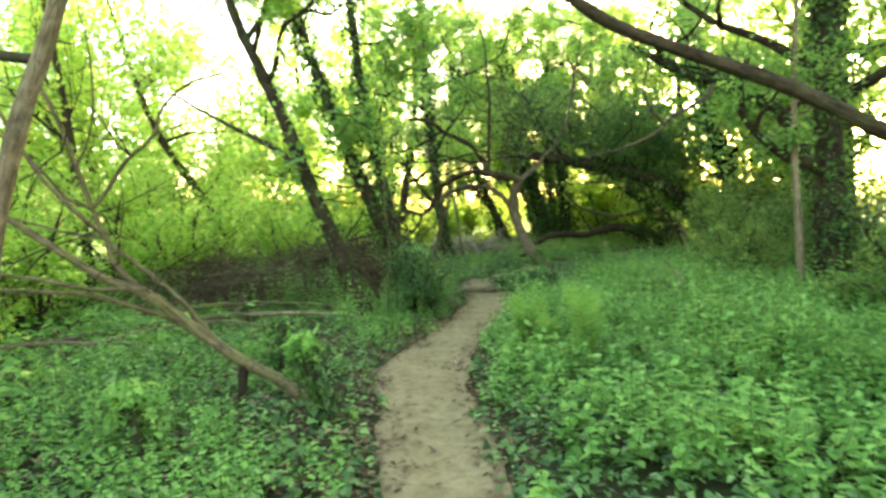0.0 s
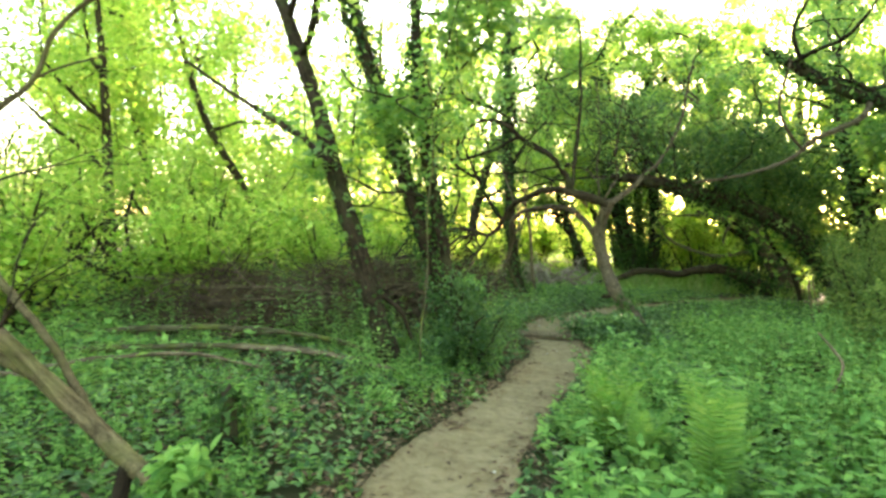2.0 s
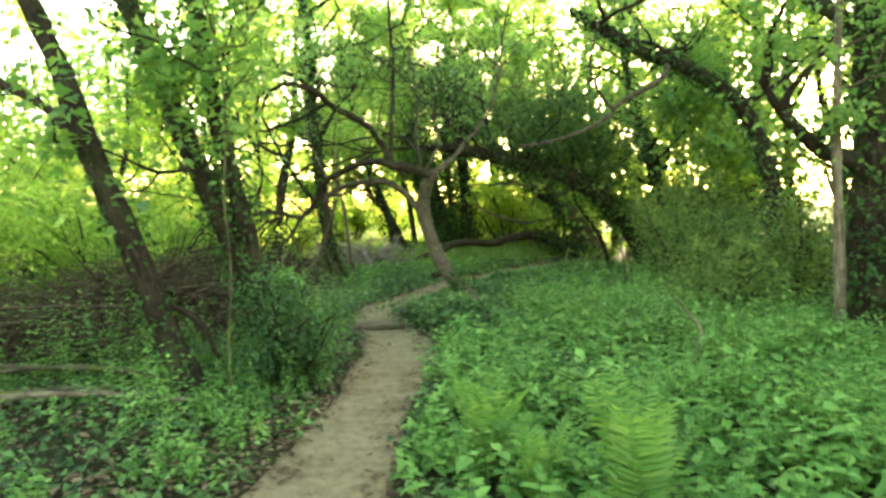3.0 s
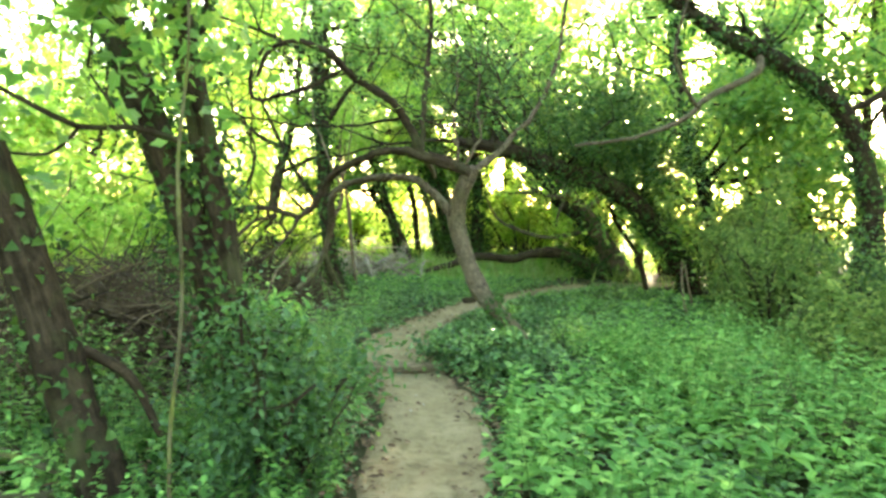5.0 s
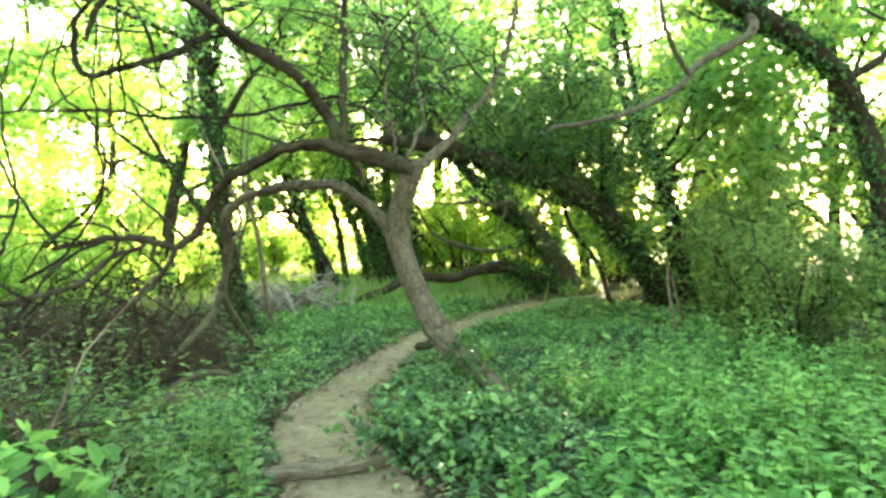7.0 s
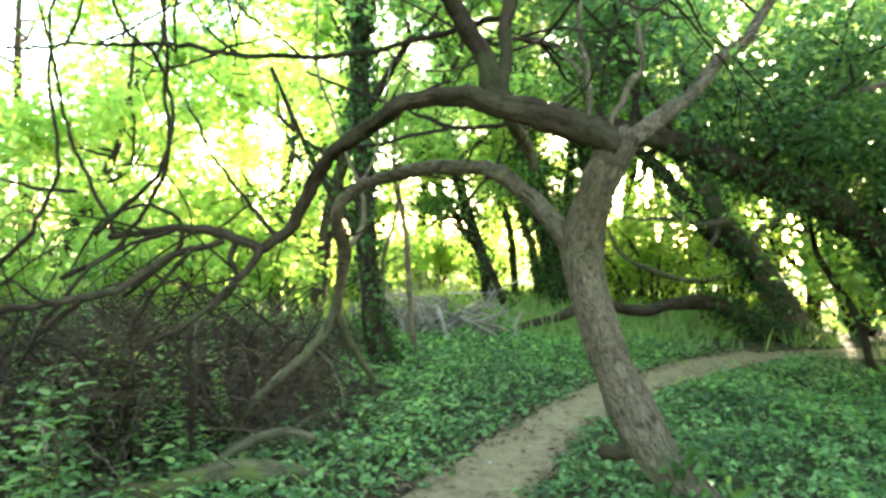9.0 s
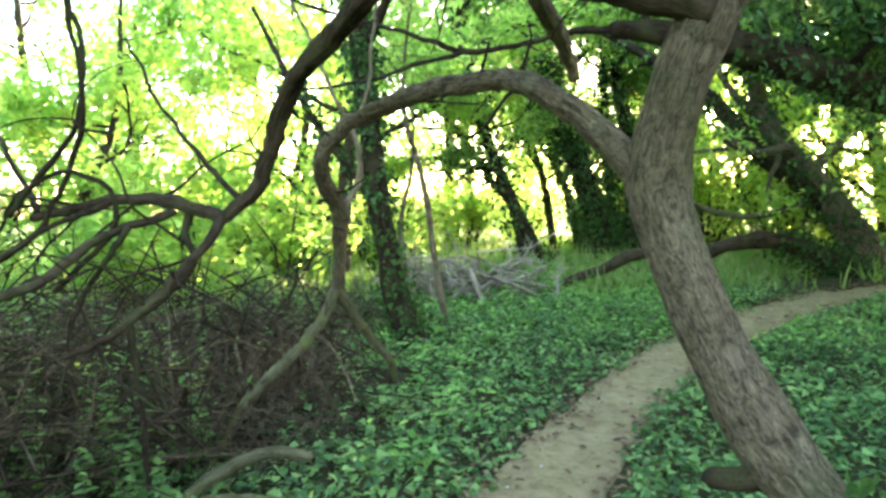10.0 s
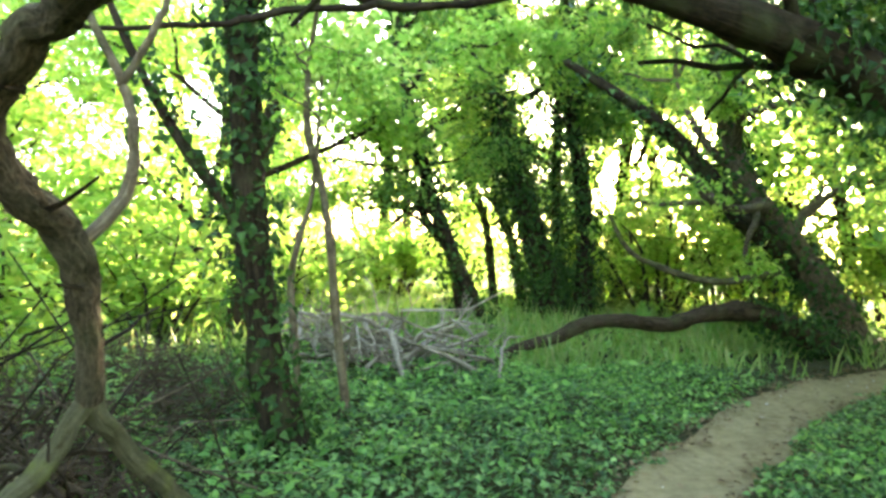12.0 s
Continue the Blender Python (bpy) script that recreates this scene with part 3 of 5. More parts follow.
# Many limbs get darker bark than the trunk: shade put into the colour.
FORKED_LIMBS = [
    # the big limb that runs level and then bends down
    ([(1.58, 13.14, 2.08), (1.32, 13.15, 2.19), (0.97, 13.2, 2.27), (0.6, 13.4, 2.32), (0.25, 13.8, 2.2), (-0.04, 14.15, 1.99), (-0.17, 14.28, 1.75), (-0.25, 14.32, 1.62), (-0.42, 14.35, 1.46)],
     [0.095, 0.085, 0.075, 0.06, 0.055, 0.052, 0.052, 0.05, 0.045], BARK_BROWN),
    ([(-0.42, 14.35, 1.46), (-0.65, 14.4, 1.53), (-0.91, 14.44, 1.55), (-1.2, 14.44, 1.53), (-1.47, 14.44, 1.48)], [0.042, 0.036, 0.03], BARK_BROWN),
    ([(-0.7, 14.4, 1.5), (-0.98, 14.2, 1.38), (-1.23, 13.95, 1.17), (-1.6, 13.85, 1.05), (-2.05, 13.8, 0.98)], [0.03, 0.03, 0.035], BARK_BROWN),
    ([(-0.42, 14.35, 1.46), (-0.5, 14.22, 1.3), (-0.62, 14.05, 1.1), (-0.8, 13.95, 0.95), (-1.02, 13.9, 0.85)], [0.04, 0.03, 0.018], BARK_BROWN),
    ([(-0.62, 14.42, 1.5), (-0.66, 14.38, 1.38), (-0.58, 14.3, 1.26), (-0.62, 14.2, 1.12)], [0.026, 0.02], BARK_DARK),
    # the arching limb that comes down to the brambles
    ([(1.49, 13.4, 1.5), (1.35, 13.47, 1.68), (1.18, 13.62, 1.86), (1.0, 13.86, 2.01), (0.75, 14.12, 2.02), (0.42, 14.45, 1.95), (0.2, 14.6, 1.88), (0.09, 14.69, 1.77), (0.05, 14.85, 1.62),
      (0.06, 15.07, 1.49), (0.0, 15.3, 1.2), (-0.06, 15.44, 0.95)], [0.1, 0.072, 0.064, 0.06, 0.055, 0.052, 0.055, 0.062, 0.058, 0.068, 0.052, 0.054], BARK_GREY),
    ([(-0.06, 15.44, 0.95), (-0.2, 15.25, 0.7), (-0.4, 15.0, 0.48), (-0.56, 14.8, 0.3), (-0.7, 14.7, 0.02)], [0.046, 0.038, 0.026], BARK_MOSSY),
    ([(-0.06, 15.44, 0.95), (0.05, 15.62, 0.68), (0.2, 15.86, 0.35), (0.28, 16.0, 0.02)], [0.046, 0.044, 0.03], BARK_MOSSY),
    ([(0.07, 15.1, 1.49), (0.13, 15.16, 1.6), (0.14, 15.2, 1.82), (0.11, 15.22, 1.98)], [0.026, 0.022], BARK_PALE),
    ([(0.11, 15.22, 1.98), (-0.02, 15.22, 2.2), (-0.16, 15.25, 2.5), (-0.3, 15.3, 2.9), (-0.35, 15.4, 3.6)], [0.018, 0.012], BARK_PALE),
    ([(0.11, 15.22, 1.98), (0.2, 15.24, 2.2), (0.22, 15.3, 2.5), (0.3, 15.4, 3.1)], [0.018, 0.01], BARK_PALE),
    ([(-1.05, 14.44, 1.54), (-1.35, 14.2, 1.35), (-1.55, 14.0, 1.05), (-1.7, 13.9, 0.7)], [0.022, 0.014], BARK_DARK),
    ([(-0.85, 14.2, 1.42), (-1.1, 14.3, 1.2), (-1.25, 14.3, 0.9), (-1.2, 14.2, 0.55), (-1.3, 14.2, 0.2)], [0.02, 0.012], BARK_DARK),
    ([(-0.75, 13.97, 1.0), (-0.72, 13.95, 0.75), (-0.7, 13.95, 0.4), (-0.68, 13.95, 0.05)], [0.02, 0.016], BARK_DARK),
    # the pale broken limb that hangs behind the level one
    ([(1.06, 13.42, 2.3), (1.13, 13.6, 2.22), (1.24, 13.9, 2.17), (1.3, 14.08, 2.12), (1.33, 14.16, 2.06)], [0.05, 0.046, 0.042, 0.038, 0.024], BARK_PALE),
    # limbs that rise
    ([(1.62, 13.13, 2.1), (1.93, 13.33, 2.34), (2.17, 13.48, 2.58), (2.45, 13.62, 2.86), (2.7, 13.7, 3.3), (2.86, 13.8, 3.85), (3.0, 13.9, 4.7)], [0.055, 0.045, 0.038, 0.034, 0.028, 0.016], BARK_GREY),
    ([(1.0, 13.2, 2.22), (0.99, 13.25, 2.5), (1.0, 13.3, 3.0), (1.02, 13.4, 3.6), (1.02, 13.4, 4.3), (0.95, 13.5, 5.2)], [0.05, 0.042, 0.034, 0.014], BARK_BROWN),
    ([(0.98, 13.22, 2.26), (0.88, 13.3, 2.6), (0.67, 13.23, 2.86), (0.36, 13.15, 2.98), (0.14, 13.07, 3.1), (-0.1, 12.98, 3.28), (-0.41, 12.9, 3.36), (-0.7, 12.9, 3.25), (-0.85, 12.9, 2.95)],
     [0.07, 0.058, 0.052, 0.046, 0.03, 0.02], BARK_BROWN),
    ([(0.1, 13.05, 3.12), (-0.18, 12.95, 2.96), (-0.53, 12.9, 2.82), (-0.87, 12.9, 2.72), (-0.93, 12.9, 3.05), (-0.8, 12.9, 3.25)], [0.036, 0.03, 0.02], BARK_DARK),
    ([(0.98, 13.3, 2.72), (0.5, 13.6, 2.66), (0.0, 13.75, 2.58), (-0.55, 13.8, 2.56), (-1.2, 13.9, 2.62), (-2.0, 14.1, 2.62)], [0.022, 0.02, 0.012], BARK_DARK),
    ([(1.42, 13.14, 2.2), (1.4, 13.22, 2.42), (1.36, 13.3, 2.75), (1.4, 13.4, 3.3), (1.3, 13.5, 4.2)], [0.022, 0.018, 0.01], BARK_GREY),
    ([(1.4, 13.22, 2.42), (1.28, 13.4, 2.62), (1.05, 13.6, 2.7), (0.8, 13.8, 2.72)], [0.016, 0.01], BARK_GREY),
    ([(1.52, 13.14, 2.16), (1.6, 13.25, 2.4), (1.7, 13.35, 2.6), (1.68, 13.5, 3.1), (1.8, 13.6, 3.9)], [0.024, 0.018, 0.01], BARK_GREY),
    ([(1.7, 13.35, 2.6), (1.82, 13.4, 2.85), (2.0, 13.5, 3.2)], [0.014, 0.008], BARK_GREY),
    ([(1.75, 13.06, 0.64), (1.66, 13.12, 0.58), (1.58, 13.18, 0.56)], [0.045, 0.04, 0.036], BARK_BROWN),
]
for pts, rad, bark in FORKED_LIMBS[:-1]:
    limb("limb", pts, [0.76 * r for r in rad], bark, FORKED, sides=36 if rad[0] > 0.04 else 9, step=0.03, rough=0.15, wander=0.026, ridge=0.007 if rad[0] > 0.04 else 0)
limb("stub", *FORKED_LIMBS[-1][:2], BARK_BROWN, FORKED, "sawn-off branch stub", sides=12, step=0.03)
g = np.random.default_rng(31)
tips = []
for pts, rad, bark in FORKED_LIMBS[15:24]:
    c = spline(pts, 0.1)
    for q in range(9):
        a = c[g.integers(len(c) // 3, len(c))]
        fine = []
        grow(a, g.normal(0, 1, 3) + (0, 0, 0.5), g.uniform(0.6, 1.5), 0.011, 1, fine, tips, g, 0.1, 5)
        v, f, u = join(fine)
        link("twig", v, f, BARK_BROWN, FORKED, u)
for pts, rad, bark in FORKED_LIMBS[1:5]:
    c = spline(pts, 0.08)
    for q in range(5):
        twig = []
        grow(c[g.integers(2, len(c))], g.normal(0, 1, 3) + (-0.5, 0, -0.1), g.uniform(0.4, 1.0), 0.011, 1, twig, [], g, -0.15, 5)
        v, f, u = join(twig)
        link("twig", v, f, BARK_DARK, FORKED, u)
for pts, rad, bark in FORKED_LIMBS[:1] + FORKED_LIMBS[5:6]:
    c = spline(pts, 0.08)
    for q in range(11):
        twig = []
        grow(c[g.integers(3, len(c))], g.normal(0, 1, 3) + (0, 0, 0.3), g.uniform(0.06, 0.35), 0.012, 0, twig, [], g, 0.1, 4)
        v, f, u = join(twig)
        link("twig", v, f, BARK_DARK, FORKED, u)
tips = np.array(tips)
tips = tips[tips[:, 2] > 2.7]
leaves("crown", clusters(tips, 1.6, (0.2, 0.2, 0.16)), 0.075, LEAF_WOOD, FORKED, FOLDED)
ivy_on("ivy", [(2.2, 12.4, 0.02), (2.1, 12.5, 0.2), (1.93, 12.8, 0.46), (1.85, 12.92, 0.55)], [0.1, 0.08], 620, 0.055, FORKED, 0.05)

# bare hanging vines in the limbs
VINES = [[(-1.5, 14.3, 1.5), (-1.2, 14.2, 1.75), (-0.98, 14.1, 2.05), (-1.02, 14.1, 2.5), (-1.0, 14.0, 3.2), (-0.9, 13.8, 4.2)],
         [(-1.7, 14.3, 1.2), (-1.35, 14.3, 1.45), (-1.05, 14.15, 1.95), (-1.1, 14.1, 2.55), (-1.3, 14.0, 2.75), (-1.3, 13.9, 3.1), (-1.1, 13.8, 3.4)],
         [(-1.45, 14.44, 1.5), (-1.75, 14.6, 1.85), (-1.95, 14.6, 2.3), (-2.1, 14.6, 3.0), (-2.3, 14.5, 4.0)],
         [(-1.8, 14.6, 1.8), (-2.4, 14.7, 1.85), (-3.0, 14.8, 1.95)],
         [(-1.3, 14.3, 1.1), (-1.0, 14.25, 1.4), (-0.95, 14.2, 1.6), (-1.2, 14.2, 1.7), (-1.5, 14.3, 1.55), (-1.7, 14.4, 1.25)],
         [(-2.1, 13.9, 1.0), (-1.8, 14.0, 1.4), (-1.65, 14.1, 1.9), (-1.75, 14.1, 2.5), (-1.6, 14.0, 3.3)],
         [(-1.4, 14.0, 1.1), (-1.65, 13.9, 0.85), (-1.9, 13.8, 0.75), (-2.2, 13.7, 0.8)],
         [(-0.35, 14.35, 1.55), (-0.6, 14.5, 1.8), (-0.95, 14.8, 2.1), (-1.3, 15.2, 2.6)]]
for pts in VINES:
    vine = thing("vine", pts[0], "thin bare brown vine hanging in the tree", "vine", "hanging vines")
    limb("stem", pts, [0.016, 0.012, 0.008], BARK_DARK, vine, sides=7, step=0.06, wander=0.03)

# ---- slim leaning tree and twin ivy-clad trunks by the brush pile ----
SLIM = [(-1.05, 8.93, -0.1), (-1.1, 8.95, 0.1), (-1.29, 9.04, 0.52), (-1.47, 9.1, 1.02), (-1.7, 9.18, 1.6), (-1.93, 9.3, 2.15), (-2.2, 9.5, 2.85), (-2.6, 9.75, 3.7), (-3.1, 10.1, 4.8), (-3.6, 10.6, 6.4), (-3.8, 10.8, 8.0)]
# Backlit trunk: its shade is put into the dark bark colour.
slim = crown_tree("slim_tree", "slim dark leaning tree with a bare lower trunk", SLIM, [0.15, 0.12, 0.105, 0.1, 0.09, 0.08, 0.06, 0.03], BARK_DARK, LEAF_SUNNY, 9, 2.4, 66, 0.1, 5, 0.4)
limb("limb", [(-1.93, 9.3, 2.12), (-2.42, 9.6, 2.52), (-2.85, 9.6, 2.78), (-3.3, 9.6, 3.04), (-3.9, 9.6, 3.4)], [0.045, 0.035, 0.015], BARK_BROWN, slim, sides=9, step=0.06, wander=0.02)
limb("limb", [(-1.4, 9.1, 0.85), (-1.1, 9.2, 0.65), (-0.95, 9.3, 0.3)], [0.03, 0.02], BARK_BROWN, slim, sides=7, step=0.06)
ivy_on("ivy", SLIM[:5], [0.13, 0.1], 620, 0.055, slim, 0.05)
TWIN = [(-0.55, 9.98, -0.1), (-0.66, 9.96, 0.6), (-0.78, 9.95, 1.0), (-0.96, 9.95, 1.43), (-1.1, 9.95, 1.8), (-1.28, 9.95, 2.25), (-1.46, 9.95, 2.75), (-1.75, 9.95, 3.5), (-2.0, 10.0, 4.3), (-2.3, 10.1, 5.6), (-2.5, 10.2, 7.5)]
TWIN_B = [(-0.5, 9.95, -0.1), (-0.62, 9.93, 0.6), (-0.7, 9.92, 1.06), (-0.77, 9.92, 1.5), (-0.86, 9.92, 1.85), (-0.98, 9.92, 2.42), (-1.1, 9.92, 3.1), (-1.2, 9.92, 4.1), (-1.3, 10.0, 5.5), (-1.2, 10.1, 7.5)]
twin = crown_tree("twin_tree", "dark twin-trunked tree clad in ivy leaves", TWIN, [0.15, 0.115, 0.105, 0.095, 0.085, 0.065, 0.04], BARK_DARK, LEAF_WOOD, 9, 2.6, 46, 0.1, 6, 0.5, 3000, ivy_reach=0.1, ivy_size=0.055)
twin_b = limb("trunk", TWIN_B, [0.12, 0.095, 0.085, 0.078, 0.07, 0.055, 0.03], BARK_DARK, twin, sides=14, step=0.08)
ivy_on("ivy", TWIN_B[3:], [0.11, 0.05], 2600, 0.06, twin_b, 0.11)
for k in range(6):
    out, tips = [], []
    grow(TWIN_B[4 + k % 5], np.random.default_rng(k).normal(0, 1, 3) + (0, -0.4, 0.2), 1.6, 0.025, 1, out, tips, np.random.default_rng(60 + k))
    v, f, u = join(out)
    link("limb", v, f, BARK_DARK, twin, u)
    leaves("crown", clusters(tips, 20, 0.3), 0.1, LEAF_WOOD, twin, LOBED)

# ---- ivy-clad leaning tree that arches over the path ----
ARCH = [(8.25, 18.8, -0.15), (7.67, 18.52, 0.62), (6.95, 18.22, 1.38), (6.22, 17.91, 1.92), (5.37, 17.55, 2.3), (4.7, 17.3, 2.44), (4.13, 17.03, 2.55), (3.6, 16.8, 2.66), (3.07, 16.59, 2.75), (2.5, 16.36, 2.8), (2.0, 16.15, 2.8)]
arch = thing("arching_tree", ARCH[0], "dark leaning tree smothered in ivy, arching low over the path", "tree")
arch_trunk = limb("trunk", ARCH, [0.27, 0.23, 0.2, 0.19, 0.18, 0.17, 0.16, 0.15, 0.13, 0.1, 0.06], BARK_DARK, arch, sides=18, step=0.07)
limb("limb", [(2.05, 16.17, 2.8), (1.7, 16.2, 2.8), (1.33, 16.4, 2.78), (0.83, 16.35, 2.7), (0.56, 16.1, 2.76), (0.2, 16.0, 2.86), (-0.5, 15.9, 3.05)], [0.032, 0.024, 0.02, 0.012], BARK_DARK, arch, sides=9, step=0.05, wander=0.02)
limb("limb", [(0.83, 16.35, 2.7), (0.44, 16.1, 2.55), (0.08, 15.95, 2.42), (-0.4, 15.85, 2.36)], [0.02, 0.01], BARK_DARK, arch, sides=7, step=0.05, wander=0.02)
ivy_on("ivy", ARCH[:9], [0.22, 0.17, 0.14], 4200, 0.07, arch_trunk, 0.1)
g = np.random.default_rng(77)
tips = []
for k in range(20):
    c = spline(ARCH, 0.1)
    a = c[int((0.22 + 0.038 * k) * len(c))]
    out = []
    grow(a, (g.normal(0, 0.6) - 0.3, g.normal(0, 0.8), 1.0), g.uniform(1.3, 2.3), 0.04, 1, out, tips, g)
    v, f, u = join(out)
    link("limb", v, f, BARK_DARK, arch, u)
line = np.array(ARCH[::-1])
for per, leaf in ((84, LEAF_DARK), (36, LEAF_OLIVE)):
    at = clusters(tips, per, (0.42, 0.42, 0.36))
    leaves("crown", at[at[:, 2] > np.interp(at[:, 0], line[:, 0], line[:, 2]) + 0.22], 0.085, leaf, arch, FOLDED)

# ---- leaning tree with a long curved bough, by the shrubs ----
BOUGH = [(8.3, 14.1, -0.1), (8.05, 14.0, 0.94), (7.97, 14.0, 1.95), (7.69, 14.0, 2.73), (7.24, 14.0, 3.41), (6.37, 14.0, 3.91), (5.24, 14.0, 4.3), (4.2, 14.1, 4.9)]
bough = crown_tree("bent_tree", "dark bent tree hung with ivy and a long curved bough", BOUGH, [0.2, 0.15, 0.14, 0.13, 0.12, 0.1, 0.06], BARK_DARK, LEAF_WOOD, 8, 2.2, 26, 0.095, 8, 0.5, 1300, ivy_reach=0.08)
limb("limb", [(5.9, 14.0, 4.02), (5.55, 13.6, 3.68), (4.85, 13.5, 3.28), (4.5, 13.5, 2.96), (3.92, 13.5, 2.7), (3.0, 13.5, 2.52)], [0.055, 0.045, 0.03, 0.018], BARK_GREY, bough, sides=10, step=0.06, wander=0.015)
limb("limb", [(4.7, 13.5, 3.1), (4.4, 13.4, 3.4), (4.2, 13.3, 3.8), (4.3, 13.2, 4.5)], [0.03, 0.015], BARK_GREY, bough, sides=8, step=0.06)

# ---- trees at the start of the walk ----
pale = [(-3.05, 3.95, -0.1), (-2.9, 3.9, 0.6), (-2.78, 3.9, 1.12), (-2.64, 3.9, 1.69), (-2.43, 3.9, 2.29), (-2.29, 3.9, 2.62), (-1.9, 3.8, 3.6), (-1.7, 3.7, 5.2), (-1.7, 3.6, 7.0)]
pale_tree = crown_tree("pale_tree", "pale brown leaning tree trunk with a few twigs", pale, [0.075, 0.06, 0.055, 0.045, 0.025], BARK_PALE, LEAF_SUNNY, 7, 1.9, 60, 0.09, 9, 0.5)
limb("limb", [(-2.35, 3.9, 2.5), (-2.8, 4.0, 2.55), (-3.2, 4.1, 2.4), (-3.7, 4.3, 2.1)], [0.03, 0.02], BARK_BROWN, pale_tree, sides=7, step=0.06)
over = [(5.6, 4.7, -0.1), (5.3, 4.75, 0.6), (4.6, 4.8, 1.25), (3.9, 4.8, 1.68), (3.29, 4.8, 1.96), (2.59, 4.8, 2.31), (1.91, 4.8, 2.57), (1.36, 4.8, 2.79), (1.0, 4.8, 3.02), (0.3, 4.9, 3.6), (-0.2, 5.0, 4.4)]
over_tree = crown_tree("leaning_tree", "bare brown trunk leaning across above the plants", over, [0.1, 0.08, 0.07, 0.058, 0.05, 0.045, 0.04, 0.03], BARK_BROWN, LEAF_WOOD, 3, 1.3, 14, 0.08, 10, 0.86)
crown_tree("ivy_tree", "tall upright tree trunk wrapped in dark ivy", [(5.6, 9.3, -0.1), (5.5, 9.2, 2.0), (5.45, 9.2, 4.5), (5.3, 9.2, 7.5)], [0.26, 0.19, 0.15, 0.08], BARK_DARK, LEAF_WOOD, 10, 2.6, 70, 0.095, 11, 0.25, 2200, ivy_reach=0.1)
crown_tree("sapling", "thin pale upright sapling among ivy", [(5.0, 9.0, -0.1), (4.95, 9.0, 1.2), (4.9, 9.0, 2.4), (5.0, 9.1, 4.5)], [0.06, 0.05, 0.04, 0.02], BARK_PALE, LEAF_WOOD, 4, 1.0, 16, 0.08, 12, 0.6)

crown_tree("sapling", "very thin pale sapling stem beside the ivy bush", [(-0.74, 8.6, -0.05), (-0.76, 8.6, 0.5), (-0.72, 8.58, 1.1), (-0.75, 8.58, 1.7), (-0.72, 8.58, 2.3), (-0.8, 8.6, 3.2)],
           [0.011, 0.009, 0.008, 0.004], BARK_MOSSY, LEAF_WOOD, 4, 0.5, 10, 0.08, 17, 0.6, sides=8)

# ---- trees farther along ----
POST = [(0.33, 17.8, -0.1), (0.22, 17.8, 0.2), (0.1, 17.8, 0.6), (0.03, 17.8, 1.05), (-0.05, 17.8, 1.6), (-0.09, 17.8, 2.1), (-0.15, 17.8, 2.8), (-0.22, 17.8, 3.6), (-0.3, 17.9, 5.0), (-0.35, 18.0, 7.5)]
post = crown_tree("ivy_tree", "straight dark trunk wrapped in climbing ivy", POST, [0.2, 0.13, 0.115, 0.11, 0.1, 0.07], BARK_DARK, LEAF_WOOD, 9, 2.4, 45, 0.1, 13, 0.36, 2400, ivy_reach=0.09)
limb("limb", [(0.0, 17.8, 1.35), (-0.25, 17.8, 1.8), (-0.55, 17.8, 2.2), (-0.9, 17.8, 2.8), (-1.3, 17.9, 3.6)], [0.05, 0.04, 0.02], BARK_DARK, post, sides=8, step=0.07)
ivy_on("ivy", [(0.0, 17.8, 1.35), (-0.25, 17.8, 1.8), (-0.55, 17.8, 2.2), (-0.9, 17.8, 2.8)], [0.05, 0.04], 260, 0.08, post, 0.1)
crown_tree("sapling", "slender pale sapling with bare stem", [(0.62, 18.6, -0.05), (0.58, 18.6, 0.3), (0.49, 18.6, 0.92), (0.43, 18.6, 1.49), (0.34, 18.6, 2.0), (0.21, 18.6, 2.45), (0.2, 18.6, 3.0), (0.3, 18.6, 3.8)],
           [0.045, 0.036, 0.034, 0.03, 0.012], BARK_PALE, LEAF_SUNNY, 4, 1.0, 14, 0.09, 14, 0.75, sides=9)
crown_tree("sapling", "slender pale sapling with bare stem", [(0.2, 18.6, -0.05), (0.18, 18.6, 0.5), (0.11, 18.6, 1.2), (0.17, 18.6, 1.57), (0.27, 18.6, 2.0), (0.3, 18.7, 3.0)],
           [0.035, 0.03, 0.026, 0.01], BARK_PALE, LEAF_SUNNY, 3, 0.9, 12, 0.09, 15, 0.75, sides=9)
FAR_TRUNKS = [
    ([(2.75, 26, -0.1), (2.58, 26, 0.4), (2.27, 26, 1.1), (1.85, 26, 2.0), (1.41, 26, 3.3), (1.0, 26, 4.8), (0.6, 26, 7.5)], 0.17, 700),
    ([(2.3, 26.1, 0.1), (2.1, 26.1, 1.32), (1.62, 26.1, 2.0), (1.2, 26.1, 2.7), (0.6, 26.1, 3.6), (0.2, 26, 5.0)], 0.09, 260),
    ([(4.55, 27.5, -0.1), (4.35, 27.5, 0.7), (4.2, 27.5, 1.36), (3.84, 27.5, 2.5), (3.4, 27.5, 3.9), (3.0, 27.5, 5.4), (2.8, 27.5, 8.5)], 0.34, 1900),
    ([(5.22, 27.5, -0.1), (5.22, 27.5, 1.78), (5.1, 27.5, 3.2), (4.8, 27.5, 4.8), (4.6, 27.5, 8)], 0.22, 1000),
    ([(5.0, 28.2, -0.1), (4.76, 28, 1.9), (4.66, 28, 2.9), (4.6, 28, 6.5)], 0.14, 500),
    ([(3.62, 30, -0.1), (3.3, 30, 2.2), (2.81, 30, 3.7), (2.5, 30, 7)], 0.12, 300),
    ([(4.38, 30, -0.1), (3.99, 30, 1.8), (3.58, 30, 3.0), (3.2, 30, 7)], 0.14, 300),
]
